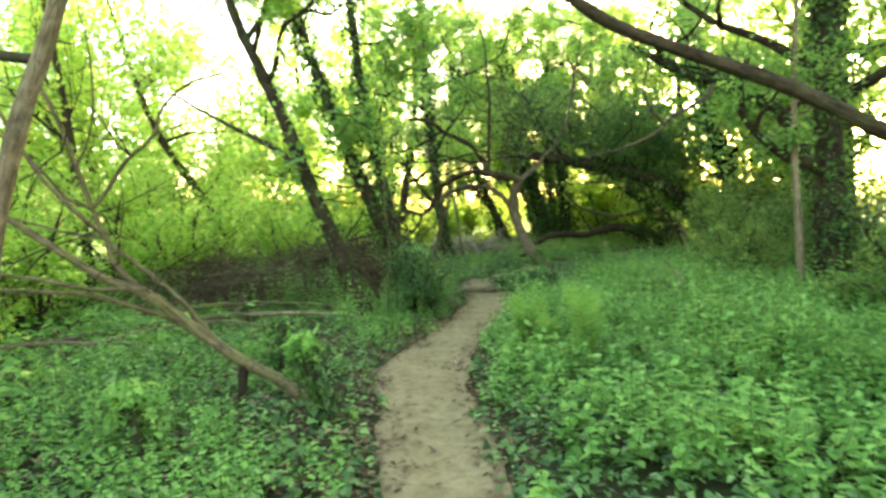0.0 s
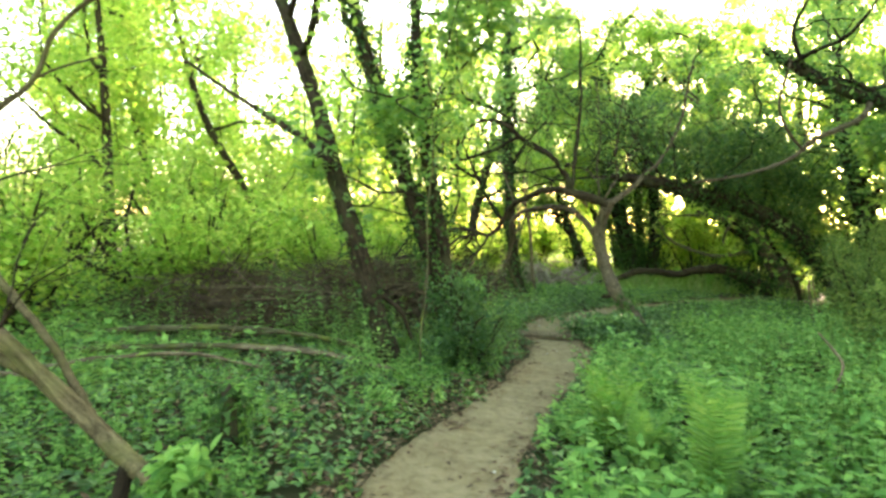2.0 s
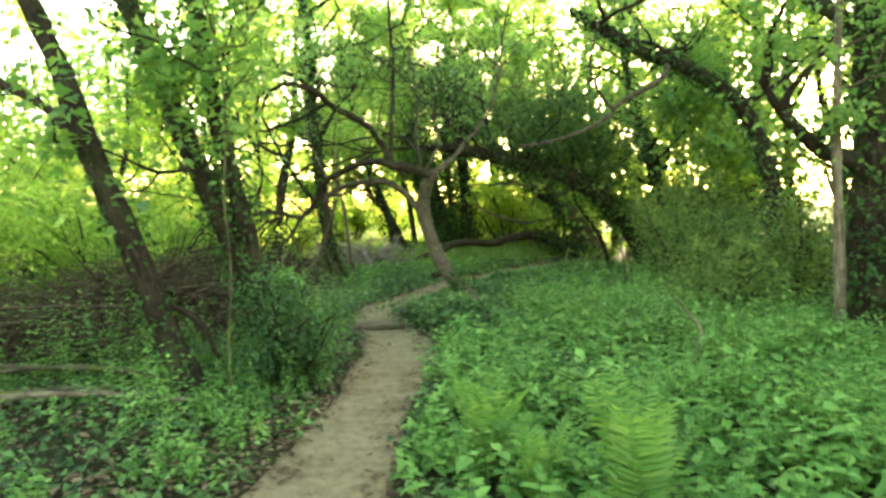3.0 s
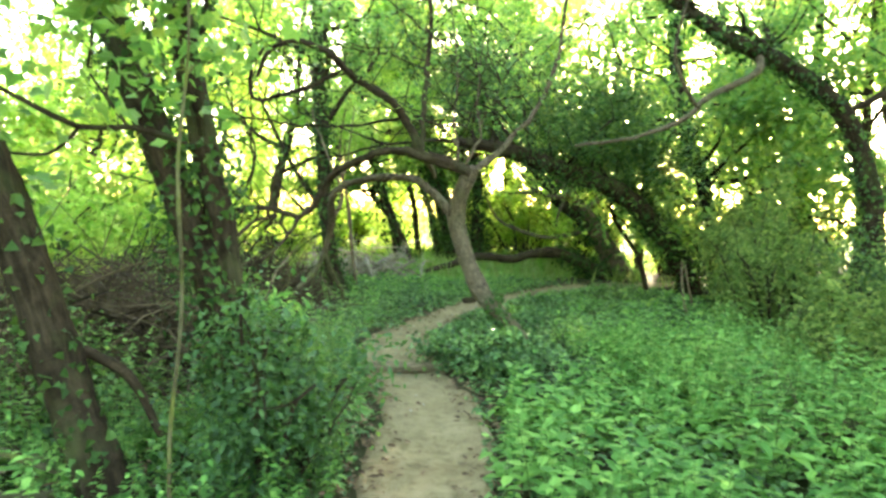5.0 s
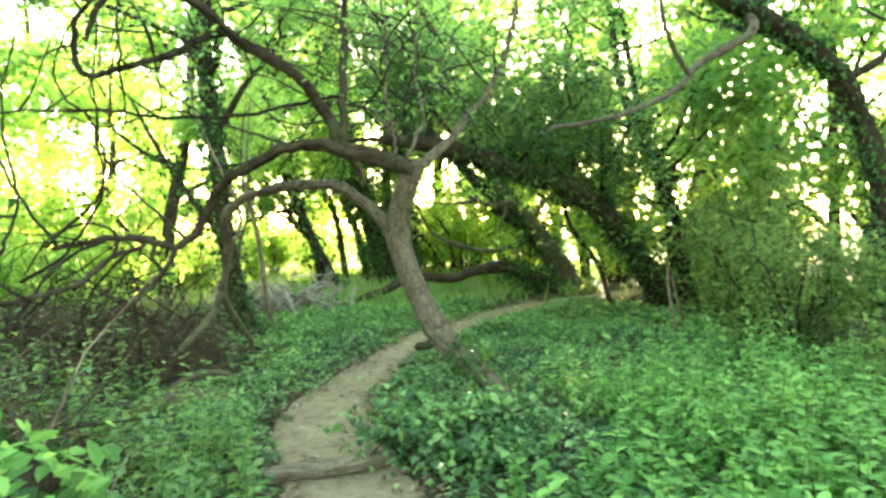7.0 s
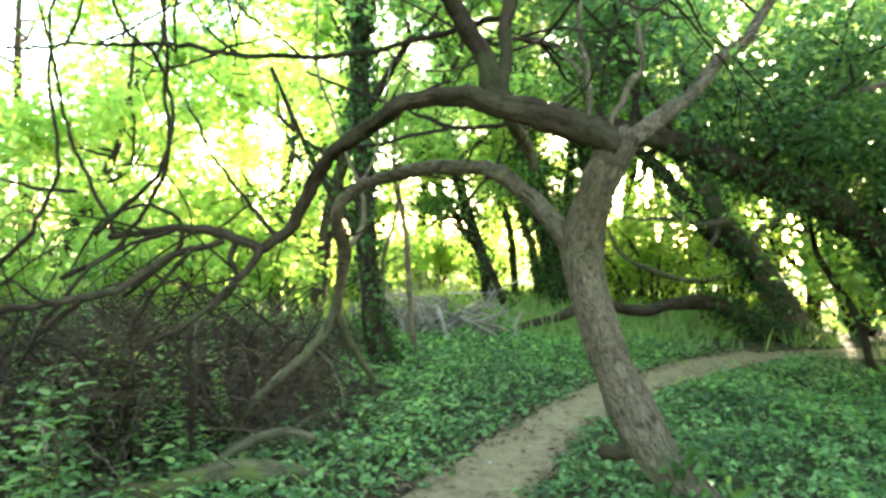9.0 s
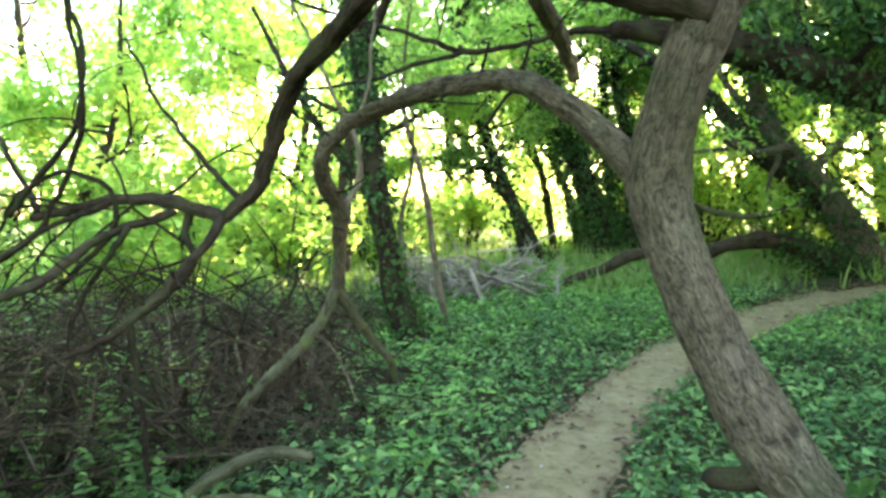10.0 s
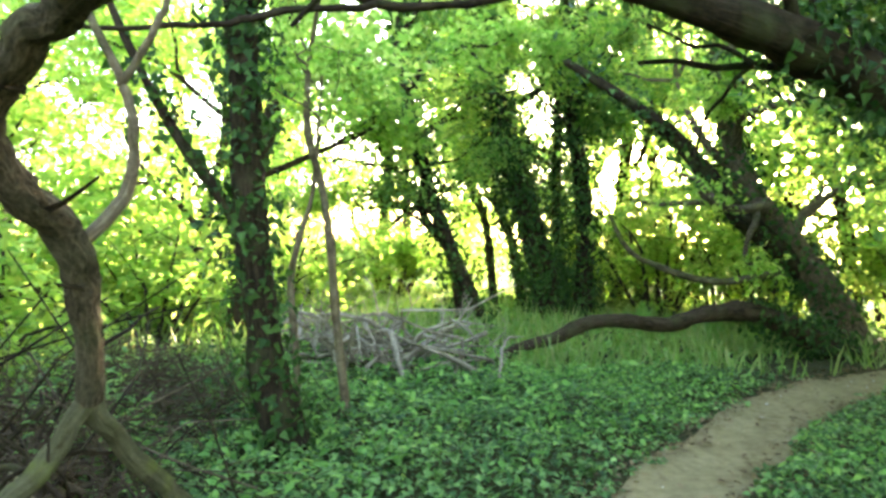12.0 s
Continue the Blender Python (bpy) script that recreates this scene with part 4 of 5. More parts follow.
for k, (pts, r, n) in enumerate(FAR_TRUNKS):
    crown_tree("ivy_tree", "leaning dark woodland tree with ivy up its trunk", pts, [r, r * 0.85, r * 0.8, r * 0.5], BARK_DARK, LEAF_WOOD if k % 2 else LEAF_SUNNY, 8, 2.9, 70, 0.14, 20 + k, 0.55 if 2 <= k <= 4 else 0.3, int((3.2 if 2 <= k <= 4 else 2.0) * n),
               "leaning trees", 0.4, ivy_reach=0.26, ivy_size=0.1)
for k in (2, 3, 4):
    pts, r, n = FAR_TRUNKS[k]
    climber = thing("ivy_mass", pts[2], "bushy dark ivy swelling round a tall trunk", "ivy", "ivy on the leaning trees")
    ivy_on("foliage", pts[1:-1], [r * 1.2, r * 1.9], int(1.1 * n), 0.1, climber, 0.22)
LEAN = [(8.75, 23.3, -0.1), (8.5, 23.3, 0.25), (7.8, 23.3, 1.27), (7.3, 23.3, 1.9), (6.65, 23.3, 2.7), (6.3, 23.3, 3.6), (6.08, 23.3, 4.7), (6.0, 23.3, 6.5)]
lean = crown_tree("leaning_tree", "thick leaning tree with ivy round its foot", LEAN, [0.36, 0.3, 0.22, 0.17, 0.13, 0.08], BARK_GREY, LEAF_SUNNY, 9, 2.8, 70, 0.12, 43, 0.3, 1300, ivy_reach=0.12, ivy_size=0.1)
LEAN_B = [(8.0, 23.3, 1.0), (7.2, 23.3, 1.75), (6.6, 23.3, 2.15), (5.95, 23.3, 2.86), (5.36, 23.3, 3.48), (4.6, 23.3, 4.0), (3.6, 23.4, 4.6)]
limb("limb", LEAN_B, [0.2, 0.17, 0.12, 0.06], BARK_DARK, lean, sides=12, step=0.1)
ivy_on("ivy", LEAN_B, [0.19, 0.08], 1000, 0.1, lean, 0.15)
limb("limb", [(7.6, 23.3, 1.4), (6.45, 23.8, 1.12), (5.44, 24, 1.36), (4.93, 24, 1.64), (4.6, 24, 2.2)], [0.07, 0.055, 0.03], BARK_MOSSY, lean, sides=9, step=0.1)
crown_tree("sapling", "thin dark sapling leaning beside the path", [(7.15, 19, -0.1), (6.87, 19, 0.8), (6.42, 19, 1.42), (6.15, 19, 1.9), (5.9, 19, 3.2)], [0.06, 0.05, 0.04, 0.015], BARK_DARK, LEAF_WOOD, 5, 1.2, 16, 0.09, 41, 0.6)

# fallen bough lying beyond the path, its root end under ivy
BOLE = [(8.0, 22.6, 0.0), (7.5, 22.55, 0.25), (6.93, 22.48, 0.5), (6.24, 22.35, 0.74), (5.49, 22.23, 0.7), (4.85, 22.1, 0.55), (4.22, 21.98, 0.6), (3.63, 21.85, 0.57), (3.17, 21.73, 0.38), (2.68, 21.6, 0.26), (2.2, 21.5, 0.02)]
bole = thing("fallen_bough", BOLE[0], "brown fallen bough lying in a wave across the undergrowth", "log")
bole_trunk = limb("trunk", BOLE, [0.24, 0.2, 0.17, 0.14, 0.11, 0.1, 0.1, 0.09, 0.075, 0.05], BARK_BROWN, bole, sides=14, step=0.07)
ivy_on("ivy", BOLE[:4], [0.24, 0.2, 0.15], 1700, 0.09, bole_trunk, 0.12)

# ---- woods around, behind and beyond ----
WOODS = [(-7.5, 13.8, 7.5, 1), (-9.5, 19, 7, 1), (-6.0, 22, 6, 1), (-13, 13, 9, 1), (-14, 22, 9, 1), (-4, 30, 8, 1), (-10, 31, 9, 1), (0.5, 36, 11, 1), (7, 36, 12, 1), (-17, 6, 11, 1),
         (13.2, 24, 11, 0), (12.9, 21.5, 10, 0), (14.6, 19.5, 10, 0), (11.5, 30, 12, 0), (17, 28, 12, 0), (9.5, 9.5, 9, 0), (11.5, 14.5, 10, 0), (10.5, 5, 10, 0), (16, 11, 11, 0),
         (7, -16, 8, 0), (-9, -15, 8, 0), (15, -8, 8, 0), (-15, -5, 8, 1), (0, -21, 9, 0), (-10, 7.5, 8, 1), (-5.5, 17, 7, 1), (20, 18, 12, 0), (-20, 30, 12, 1), (20, 38, 13, 0),
         (-15, 36, 12, 1), (-5.5, 38, 11, 1), (-21, 15, 12, 1), (13.5, 36, 12, 0), (9, 31.5, 10, 1), (-1.5, 23.5, 8, 1), (-7.5, 27.5, 7, 1), (24, 27, 13, 0), (-12, 3, 9, 1), (4, 42, 12, 1), (-11.5, 24, 7, 1), (9.2, 19.6, 9, 0), (10.6, 26, 10, 1), (7.2, 31, 10, 0), (8.4, 18.2, 6.5, 0), (11, 17.4, 8, 1), (-2.5, 34, 13, 1), (1.5, 45, 15, 1), (-8, 42, 15, 1)]
for k, (x, y, h, sunny) in enumerate(WOODS):
    g = np.random.default_rng(100 + k)
    lx, ly = g.normal(0, 0.5, 2)
    pts = [(x, y, -0.1), (x + lx * 0.3, y + ly * 0.3, h * 0.25), (x + lx + g.normal(0, 0.2), y + ly, h * 0.55), (x + 1.5 * lx, y + 1.5 * ly, h * 0.95)]
    r = 0.02 * h * g.uniform(0.8, 1.2)
    # Sunny trees get brighter leaves and bark, the sunlight put into both colours.
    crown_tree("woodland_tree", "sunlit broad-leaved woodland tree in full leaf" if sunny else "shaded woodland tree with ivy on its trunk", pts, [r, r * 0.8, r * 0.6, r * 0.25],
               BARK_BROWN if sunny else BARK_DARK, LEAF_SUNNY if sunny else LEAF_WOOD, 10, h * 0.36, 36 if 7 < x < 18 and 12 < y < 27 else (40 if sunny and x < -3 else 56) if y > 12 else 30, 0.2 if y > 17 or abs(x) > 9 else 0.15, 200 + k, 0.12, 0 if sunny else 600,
               "woodland trees", 0.6, sides=10, ivy_reach=0.14, ivy_size=0.11)

# bushes, sun and shade put into their leaf tones: the bright side, then the shaded bank, then the closing rows
BRIGHT = [(-4.6, 11.5, 2.2, 1.3), (-6.2, 9.6, 2.4, 1.5), (-5.6, 13.4, 2.6, 1.6), (-3.4, 14.2, 1.9, 1.2), (-7.6, 11.6, 3.0, 1.8), (-4.3, 16.5, 2.2, 1.5), (-2.9, 19.2, 1.9, 1.3), (-6.8, 16.4, 3.2, 2.0),
          (-2.4, 22.5, 2.0, 1.5), (-5.2, 25, 3.0, 2.0), (-1.2, 26, 2.2, 1.6), (-8.4, 23, 3.5, 2.2), (-10.5, 15, 3.8, 2.4), (-8.6, 6.4, 2.8, 1.8), (-5.6, 6.6, 1.6, 1.1), (-11, 10, 3.6, 2.2),
          (-2.2, 33, 3, 2.2), (-7, 34, 4, 2.6), (3.2, 34, 2.6, 2.0), (-13, 27, 4, 2.6), (-12, 19, 4, 2.4), (7.5, 33, 3.2, 2.2), (-15, 10, 4, 2.6), (-7.5, 2.5, 2.4, 1.6), (-9, 20, 3.4, 2.2), (1, 31, 2.6, 1.8), (5.6, 33.5, 3.2, 2.0), (-1.0, 29.5, 2.4, 1.6), (3.4, 36.5, 3.6, 2.4), (10, 33, 3.2, 2.2), (0.6, 35.5, 3.4, 2.2), (6.9, 27.2, 3.6, 1.8), (9.2, 29.2, 4.2, 2.2), (8.2, 25.4, 3.0, 1.4), (10.8, 24.6, 3.4, 1.8), (6.2, 30.5, 3.4, 2.0), (12.5, 27.5, 4.2, 2.2)]
for k, (x, y, h, w) in enumerate(BRIGHT):
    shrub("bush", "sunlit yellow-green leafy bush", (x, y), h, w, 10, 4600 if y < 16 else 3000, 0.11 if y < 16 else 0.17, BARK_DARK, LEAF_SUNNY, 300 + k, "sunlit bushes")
SHADED = [(5.7, 13.1, 1.9, 0.8), (6.8, 11.9, 1.8, 1.1), (6.3, 14.4, 2.2, 0.8), (7.6, 13.2, 2.2, 1.2), (4.9, 10.9, 1.1, 0.8), (6.2, 8.4, 2.2, 1.3), (5.4, 7.2, 1.3, 1.0), (7.6, 6.6, 2.4, 1.5), (7.9, 16.4, 2.4, 1.2),
          (9.3, 17.6, 2.6, 1.5), (9.6, 11.4, 3.2, 1.8), (6.6, 4.2, 1.8, 1.2), (9.8, 20.2, 2.4, 1.4), (11.4, 25.6, 3.0, 1.8), (9.5, 27.5, 3.0, 2.0), (13.5, 16.5, 3.4, 2.0), (12.5, 9, 3.4, 2.2), (15, 23, 3.5, 2.2),
          (6.5, -5, 1.8, 1.8), (-6, -5, 1.8, 1.8), (2.5, -10, 3, 2.4), (-2.5, -11, 3, 2.4), (7.2, 29.5, 2.4, 1.6), (18, 30, 4, 2.6)]
for k, (x, y, h, w) in enumerate(SHADED):
    # Two bushes take the dark leaf, its shade in the colour; the rest olive.
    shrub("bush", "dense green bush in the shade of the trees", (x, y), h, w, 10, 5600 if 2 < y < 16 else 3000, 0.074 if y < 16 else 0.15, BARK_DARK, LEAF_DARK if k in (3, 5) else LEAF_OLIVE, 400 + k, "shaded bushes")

# the ivy-grown stump by the path, a bush of its own
shrub("ivy_bush", "rounded bush of ivy over an old stump", (-0.38, 9.15), 1.05, 0.48, 12, 5600, 0.05, BARK_DARK, LEAF_DARK, 500, shape=OVAL, low=0.02)
shrub("ivy_bush", "low mat of glossy ivy round the tree foot", (1.55, 12.1), 0.34, 0.78, 11, 4200, 0.058, BARK_DARK, LEAF_IVY, 501, shape=IVY, low=0.02)

bare = thing("bare_shrub", (-5.4, 11.4, on_ground(-5.4, 11.4, -0.05)), "small many-stemmed shrub with dark crooked stems", "shrub")
for pts in ([(-5.4, 11.4, -0.05), (-5.6, 11.4, 0.5), (-6.0, 11.4, 0.95), (-6.4, 11.4, 1.5), (-6.5, 11.4, 2.2)], [(-5.4, 11.4, -0.05), (-5.5, 11.4, 0.7), (-5.7, 11.4, 1.3), (-5.6, 11.4, 2.0)],
            [(-5.35, 11.4, -0.05), (-5.4, 11.4, 0.5), (-5.15, 11.4, 0.9), (-4.9, 11.4, 1.1), (-4.8, 11.4, 1.6)], [(-5.6, 11.4, 0.5), (-6.1, 11.3, 0.7), (-6.6, 11.2, 1.0)]):
    limb("stem", pts, [0.05, 0.035, 0.015], BARK_DARK, bare, sides=8, step=0.08, wander=0.03)
leaves("foliage", clusters([(-6.4, 11.4, 1.7), (-5.6, 11.4, 1.9), (-4.8, 11.4, 1.5), (-6.5, 11.2, 1.1), (-5.3, 11.3, 2.2)], 70, 0.3), 0.085, LEAF_SUNNY, bare)

# ---- dead wood ----
LOG = [(0.12, 12.02, 0.0), (0.35, 11.97, 0.035), (0.7, 11.93, 0.045), (1.05, 11.98, 0.04), (1.28, 12.05, 0.0)]
step_log = thing("step_log", LOG[0], "worn log lying across the path as a step", "log")
limb("trunk", LOG, [0.045, 0.055, 0.06, 0.05, 0.04], BARK_PALE, step_log, sides=14, step=0.03)
MOSSY = [(-1.5, 13.35, 0.02), (-1.08, 13.48, 0.08), (-0.7, 13.6, 0.11), (-0.42, 13.84, 0.14), (-0.1, 13.9, 0.12), (0.12, 13.98, 0.06), (0.28, 14.05, 0.0)]
mossy = thing("mossy_log", MOSSY[0], "moss-covered log lying beside the path", "log")
limb("trunk", MOSSY, [0.05, 0.06, 0.075, 0.08, 0.065, 0.04], BARK_MOSSY, mossy, sides=14, step=0.04)
limb("limb", [(-0.55, 13.75, 0.12), (-0.45, 14.0, 0.22), (-0.2, 14.15, 0.3), (0.0, 14.2, 0.26)], [0.035, 0.025], BARK_MOSSY, mossy, sides=9, step=0.04)
PROP = thing("fallen_branch", (-1.05, 4.92, 0.05), "long weathered brown dead branch propped up over the undergrowth", "branch")
limb("trunk", [(-1.02, 4.9, 0.02), (-1.12, 4.92, 0.12), (-1.36, 5.0, 0.27), (-1.62, 5.1, 0.38), (-1.85, 5.15, 0.52), (-2.05, 5.12, 0.7), (-2.24, 5.1, 0.87), (-2.42, 5.04, 1.0), (-2.62, 5.0, 1.09), (-3.02, 5.0, 1.36), (-3.5, 5.0, 1.7)],
     [0.03, 0.038, 0.044, 0.046, 0.041, 0.037, 0.034, 0.027, 0.02], BARK_WEATHERED, PROP, sides=24, step=0.03, rough=0.16, ridge=0.006)
for pts, r in [([(-2.24, 5.12, 0.86), (-2.5, 5.2, 1.03), (-2.64, 5.2, 1.22), (-2.7, 5.2, 1.44), (-2.82, 5.25, 1.64), (-2.9, 5.2, 1.95), (-3.0, 5.2, 2.3), (-3.18, 5.2, 2.72)], 0.036),
               ([(-2.82, 5.25, 1.64), (-2.72, 5.3, 1.77), (-2.54, 5.3, 2.01), (-2.31, 5.3, 2.2), (-2.22, 5.3, 2.43), (-2.0, 5.3, 2.61), (-1.7, 5.3, 2.7)], 0.022),
               ([(-2.31, 5.3, 2.2), (-2.16, 5.3, 2.26), (-1.94, 5.3, 2.32)], 0.01), ([(-2.82, 5.25, 1.64), (-3.0, 5.2, 1.74), (-3.19, 5.2, 1.97), (-3.48, 5.2, 2.29)], 0.02),
               ([(-2.42, 5.04, 1.0), (-2.7, 4.9, 1.02), (-3.0, 4.8, 1.12), (-3.4, 4.7, 1.2)], 0.026), ([(-2.9, 5.2, 1.95), (-2.75, 5.2, 2.3), (-2.72, 5.2, 2.8), (-2.8, 5.2, 3.3)], 0.012),
               ([(-2.05, 5.14, 0.7), (-2.5, 5.15, 0.86), (-2.95, 5.15, 0.96), (-3.6, 5.15, 1.02)], 0.034), ([(-1.85, 5.17, 0.54), (-2.25, 5.25, 0.98), (-2.8, 5.35, 1.4), (-3.3, 5.35, 1.95), (-3.7, 5.35, 2.7)], 0.03),
               ([(-2.8, 5.35, 1.4), (-3.1, 5.4, 1.45), (-3.6, 5.4, 1.6)], 0.02), ([(-1.62, 5.1, 0.36), (-1.6, 4.98, 0.15), (-1.58, 4.92, -0.05)], 0.05)]:
    limb("limb", pts, [r * 0.8, r * 0.45], BARK_WEATHERED if r < 0.05 else BARK_DARK, PROP, sides=10, step=0.05, wander=0.012)

g = np.random.default_rng(91)
for k in range(22):
    out = []
    a = np.array([(-2.3, 5.1, 0.95), (-2.6, 5.2, 1.2), (-2.8, 5.25, 1.6), (-2.5, 5.3, 2.05), (-3.0, 5.2, 2.1), (-3.0, 5.0, 1.36), (-2.95, 5.2, 2.3)][k % 7])
    grow(a, g.normal(0, 1, 3) + (0, 0, 0.5), g.uniform(0.4, 1.0), 0.008, 1, out, [], g, 0.1, 5)
    v, f, u = join(out)
    link("twig", v, f, BARK_BROWN, PROP, u)


def stump(at, top, r, n, seed):
    x, y = at
    z = on_ground(x, y, -0.05)
    s = thing("stump", (x, y, z), "thin broken stump overgrown with ivy", "stump", "ivy stumps")
    pts = [(x, y, z), (x * 0.6 + top[0] * 0.4, y * 0.6 + top[1] * 0.4, top[2] * 0.45), top]
    limb("trunk", pts, [r * 1.3, r, r * 0.85], BARK_DARK, s, sides=12, step=0.04, rough=0.2, seed=seed)
    ivy_on("ivy", pts, [r * 1.1, r], n, 0.055, s, 0.06)
    leaves("crown", clusters([top], n // 3, (0.09, 0.09, 0.07)), 0.07, LEAF_HERB, s, OVAL)


stump((-0.86, 4.46), (-1.0, 4.44, 0.62), 0.035, 420, 1)
stump((-1.5, 5.95), (-1.53, 5.97, 0.5), 0.055, 420, 2)
stump((-0.38, 9.55), (-0.36, 9.6, 0.92), 0.07, 700, 4)
stump((-1.85, 3.75), (-1.98, 3.95, 0.42), 0.05, 240, 3)


def fallen_pole(points, r, bark, label, seed):
    p = thing("fallen_pole", points[0], label, "branch", "fallen poles")
    limb("stem", points, [r, r * 0.55], bark, p, sides=9, step=0.06, wander=0.015, seed=seed)


for k, (a, b, r) in enumerate([((-5.2, 7.6, 0.18), (-1.3, 9.0, 0.2), 0.028), ((-4.6, 8.4, 0.14), (-1.0, 8.6, 0.22), 0.025), ((-5.0, 9.2, 0.2), (-1.4, 9.4, 0.25), 0.03), ((-4.4, 7.0, 0.16), (-2.2, 8.2, 0.2), 0.018),
                               ((-3.8, 9.6, 0.3), (-1.2, 9.1, 0.3), 0.02), ((-5.5, 6.6, 0.3), (-3.0, 6.8, 0.15), 0.015)]):
    a, b = np.array(a), np.array(b)
    a[2], b[2] = on_ground(a[0], a[1], 0.06), on_ground(b[0], b[1], 0.1)
    fallen_pole([a, a * 0.6 + b * 0.4 + (0, 0, 0.16), a * 0.25 + b * 0.75 + (0, 0.05, 0.14), b], 1.35 * r, BARK_PALE if k % 2 else BARK_MOSSY, "long thin dead pole lying in the undergrowth", k)
white = thing("dead_stick", (2.94, 8.3, 0.0), "bleached dead stick standing among nettles", "branch")
limb("stem", [(2.93, 8.3, -0.02), (2.97, 8.3, 0.25), (3.04, 8.3, 0.5), (2.96, 8.32, 0.64), (2.84, 8.35, 0.78)], [0.016, 0.014, 0.008], BARK_PALE, white, sides=7, step=0.04)


fork = thing("dead_stick", (5.75, 15.2, on_ground(5.75, 15.2, -0.03)), "pale forked dead stick standing by the leaning trunk", "branch")
limb("stem", [(5.78, 15.2, 0.0), (5.7, 15.2, 0.35), (5.64, 15.2, 0.7), (5.62, 15.2, 1.0)], [0.028, 0.024, 0.012], BARK_PALE, fork, sides=8, step=0.05)
limb("stem", [(5.85, 15.2, 0.3), (5.76, 15.2, 0.6), (5.68, 15.2, 0.95)], [0.022, 0.01], BARK_PALE, fork, sides=7, step=0.05)


def brush(name, label, spots, n, length, r, mat, flat=0.35, bend=0.18, rise=1.0):
    """A heap of dead twigs: spots are x, y, radius x, radius y, height."""
    s, w = [], []
    for x, y, a, b, h in spots:
        m = n // len(spots)
        p = rng.normal(size=(m, 2)) * 0.45
        px, py = x + p[:, 0] * a, y + p[:, 1] * b
        top = h * np.exp(-(p ** 2).sum(1)) * rise
        s.append(np.column_stack([px, py, ground_z(px, py) + rng.random(m) * top]))
        w.append(np.column_stack([rng.normal(size=(m, 2)), rng.normal(size=m) * flat + 0.1]))
    s, w = np.vstack(s), np.vstack(w)
    ln = length * rng.uniform(0.4, 1.3, len(s))
    s = s - w / np.linalg.norm(w, axis=1)[:, None] * ln[:, None] * 0.4
    s[:, 2] = np.maximum(s[:, 2], ground_z(s[:, 0], s[:, 1]) - 0.02)
    v, f, u = sticks(s, w, ln, r * rng.uniform(0.5, 1.5, len(s)), bend)
    return tagged(link(name, v, f, mat, None, u), label, "brushwood", kind="stuff")


def root_mound(x, y, rx, ry, tall, seed):
    """A hump of dark earth and roots heaved up at a tree's foot."""
    g = np.random.default_rng(seed)
    t, r = np.meshgrid(np.linspace(0, 2 * np.pi, 28, endpoint=False), np.linspace(0, 1, 10), indexing="ij")
    px, py = x + rx * r * np.cos(t), y + ry * r * np.sin(t)
    pz = ground_z(px.ravel(), py.ravel()).reshape(px.shape) - 0.05 + (tall + 0.05) * np.cos(r * np.pi / 2) ** 1.3 * (1 + 0.35 * fbm(px, py, 6.0, seed))
    i, j = np.meshgrid(np.arange(28), np.arange(9), indexing="ij")
    q = np.stack([i * 10 + j, i * 10 + j + 1, (i + 1) % 28 * 10 + j + 1, (i + 1) % 28 * 10 + j], -1).reshape(-1, 4)
    ob = thing("root_mound", (x, y, on_ground(x, y)), "dark hump of earth and roots at the foot of the limb", "mound")
    link("earth", np.column_stack([px.ravel(), py.ravel(), pz.ravel()]), q, SOIL_WOOD, ob)
    for k in range(9):
        a = g.uniform(0, 2 * np.pi)
        w = np.array((math.cos(a), math.sin(a), 0))
        c = np.array((x, y, on_ground(x, y)))
        limb("root", [c + (0, 0, tall * 0.9), c + w * rx * 0.5 + (0, 0, tall * 0.95), c + w * rx * 0.9 + (0, 0, tall * 0.35), c + w * rx * 1.25 + (0, 0, -0.02)], [0.018, 0.014, 0.006], BARK_DARK, ob,
             sides=6, step=0.05, wander=0.05, seed=seed + k)


root_mound(0.12, 16.25, 0.4, 0.45, 0.12, 5)
brush("brush_pile", "dark heap of dead brown twigs and branches", [(-2.2, 11.4, 1.6, 1.0, 1.0), (-3.9, 11.0, 1.6, 1.0, 0.9), (-1.4, 11.6, 0.8, 0.7, 0.6), (-3.0, 10.4, 1.6, 0.8, 0.6)], 5200, 0.9, 0.006, TWIG_DEAD)
brush("bramble_thicket", "tangle of dead brown bramble stems", [(-1.6, 14.6, 1.2, 1.6, 0.9), (-2.6, 13.2, 1.4, 1.4, 0.9), (-1.0, 16.3, 1.0, 1.3, 0.6), (-2.4, 16.2, 1.6, 1.4, 0.9), (-1.2, 18.6, 1.4, 1.0, 0.6), (-0.6, 15.3, 0.8, 0.9, 0.35)], 5200, 0.8, 0.005, TWIG_DEAD, 0.6)
brush("dead_branches", "bleached grey dead branches heaped on the ground", [(0.95, 21.6, 0.9, 0.9, 0.6), (0.3, 21.9, 0.9, 0.8, 0.55), (1.4, 20.9, 0.7, 0.7, 0.3)], 70, 1.3, 0.028, TWIG_BLEACHED, 0.35, 0.5)
brush("dead_stems", "pile of thin dead stems beside nettles", [(3.4, 10.0, 0.7, 0.7, 0.35), (3.1, 9.3, 0.6, 0.5, 0.3)], 500, 0.6, 0.004, TWIG_DEAD)
brush("dead_branches", "tangle of thick dark dead branches in the brambles", [(-1.5, 14.4, 1.1, 1.4, 0.9), (-2.3, 13.4, 1.2, 1.2, 0.9), (-0.8, 16.2, 0.8, 1.0, 0.6), (-2.2, 16.4, 1.4, 1.3, 0.9), (-2.2, 11.2, 1.5, 1.0, 0.8)], 330, 1.4, 0.012, BARK_DARK, 0.6, 0.35)
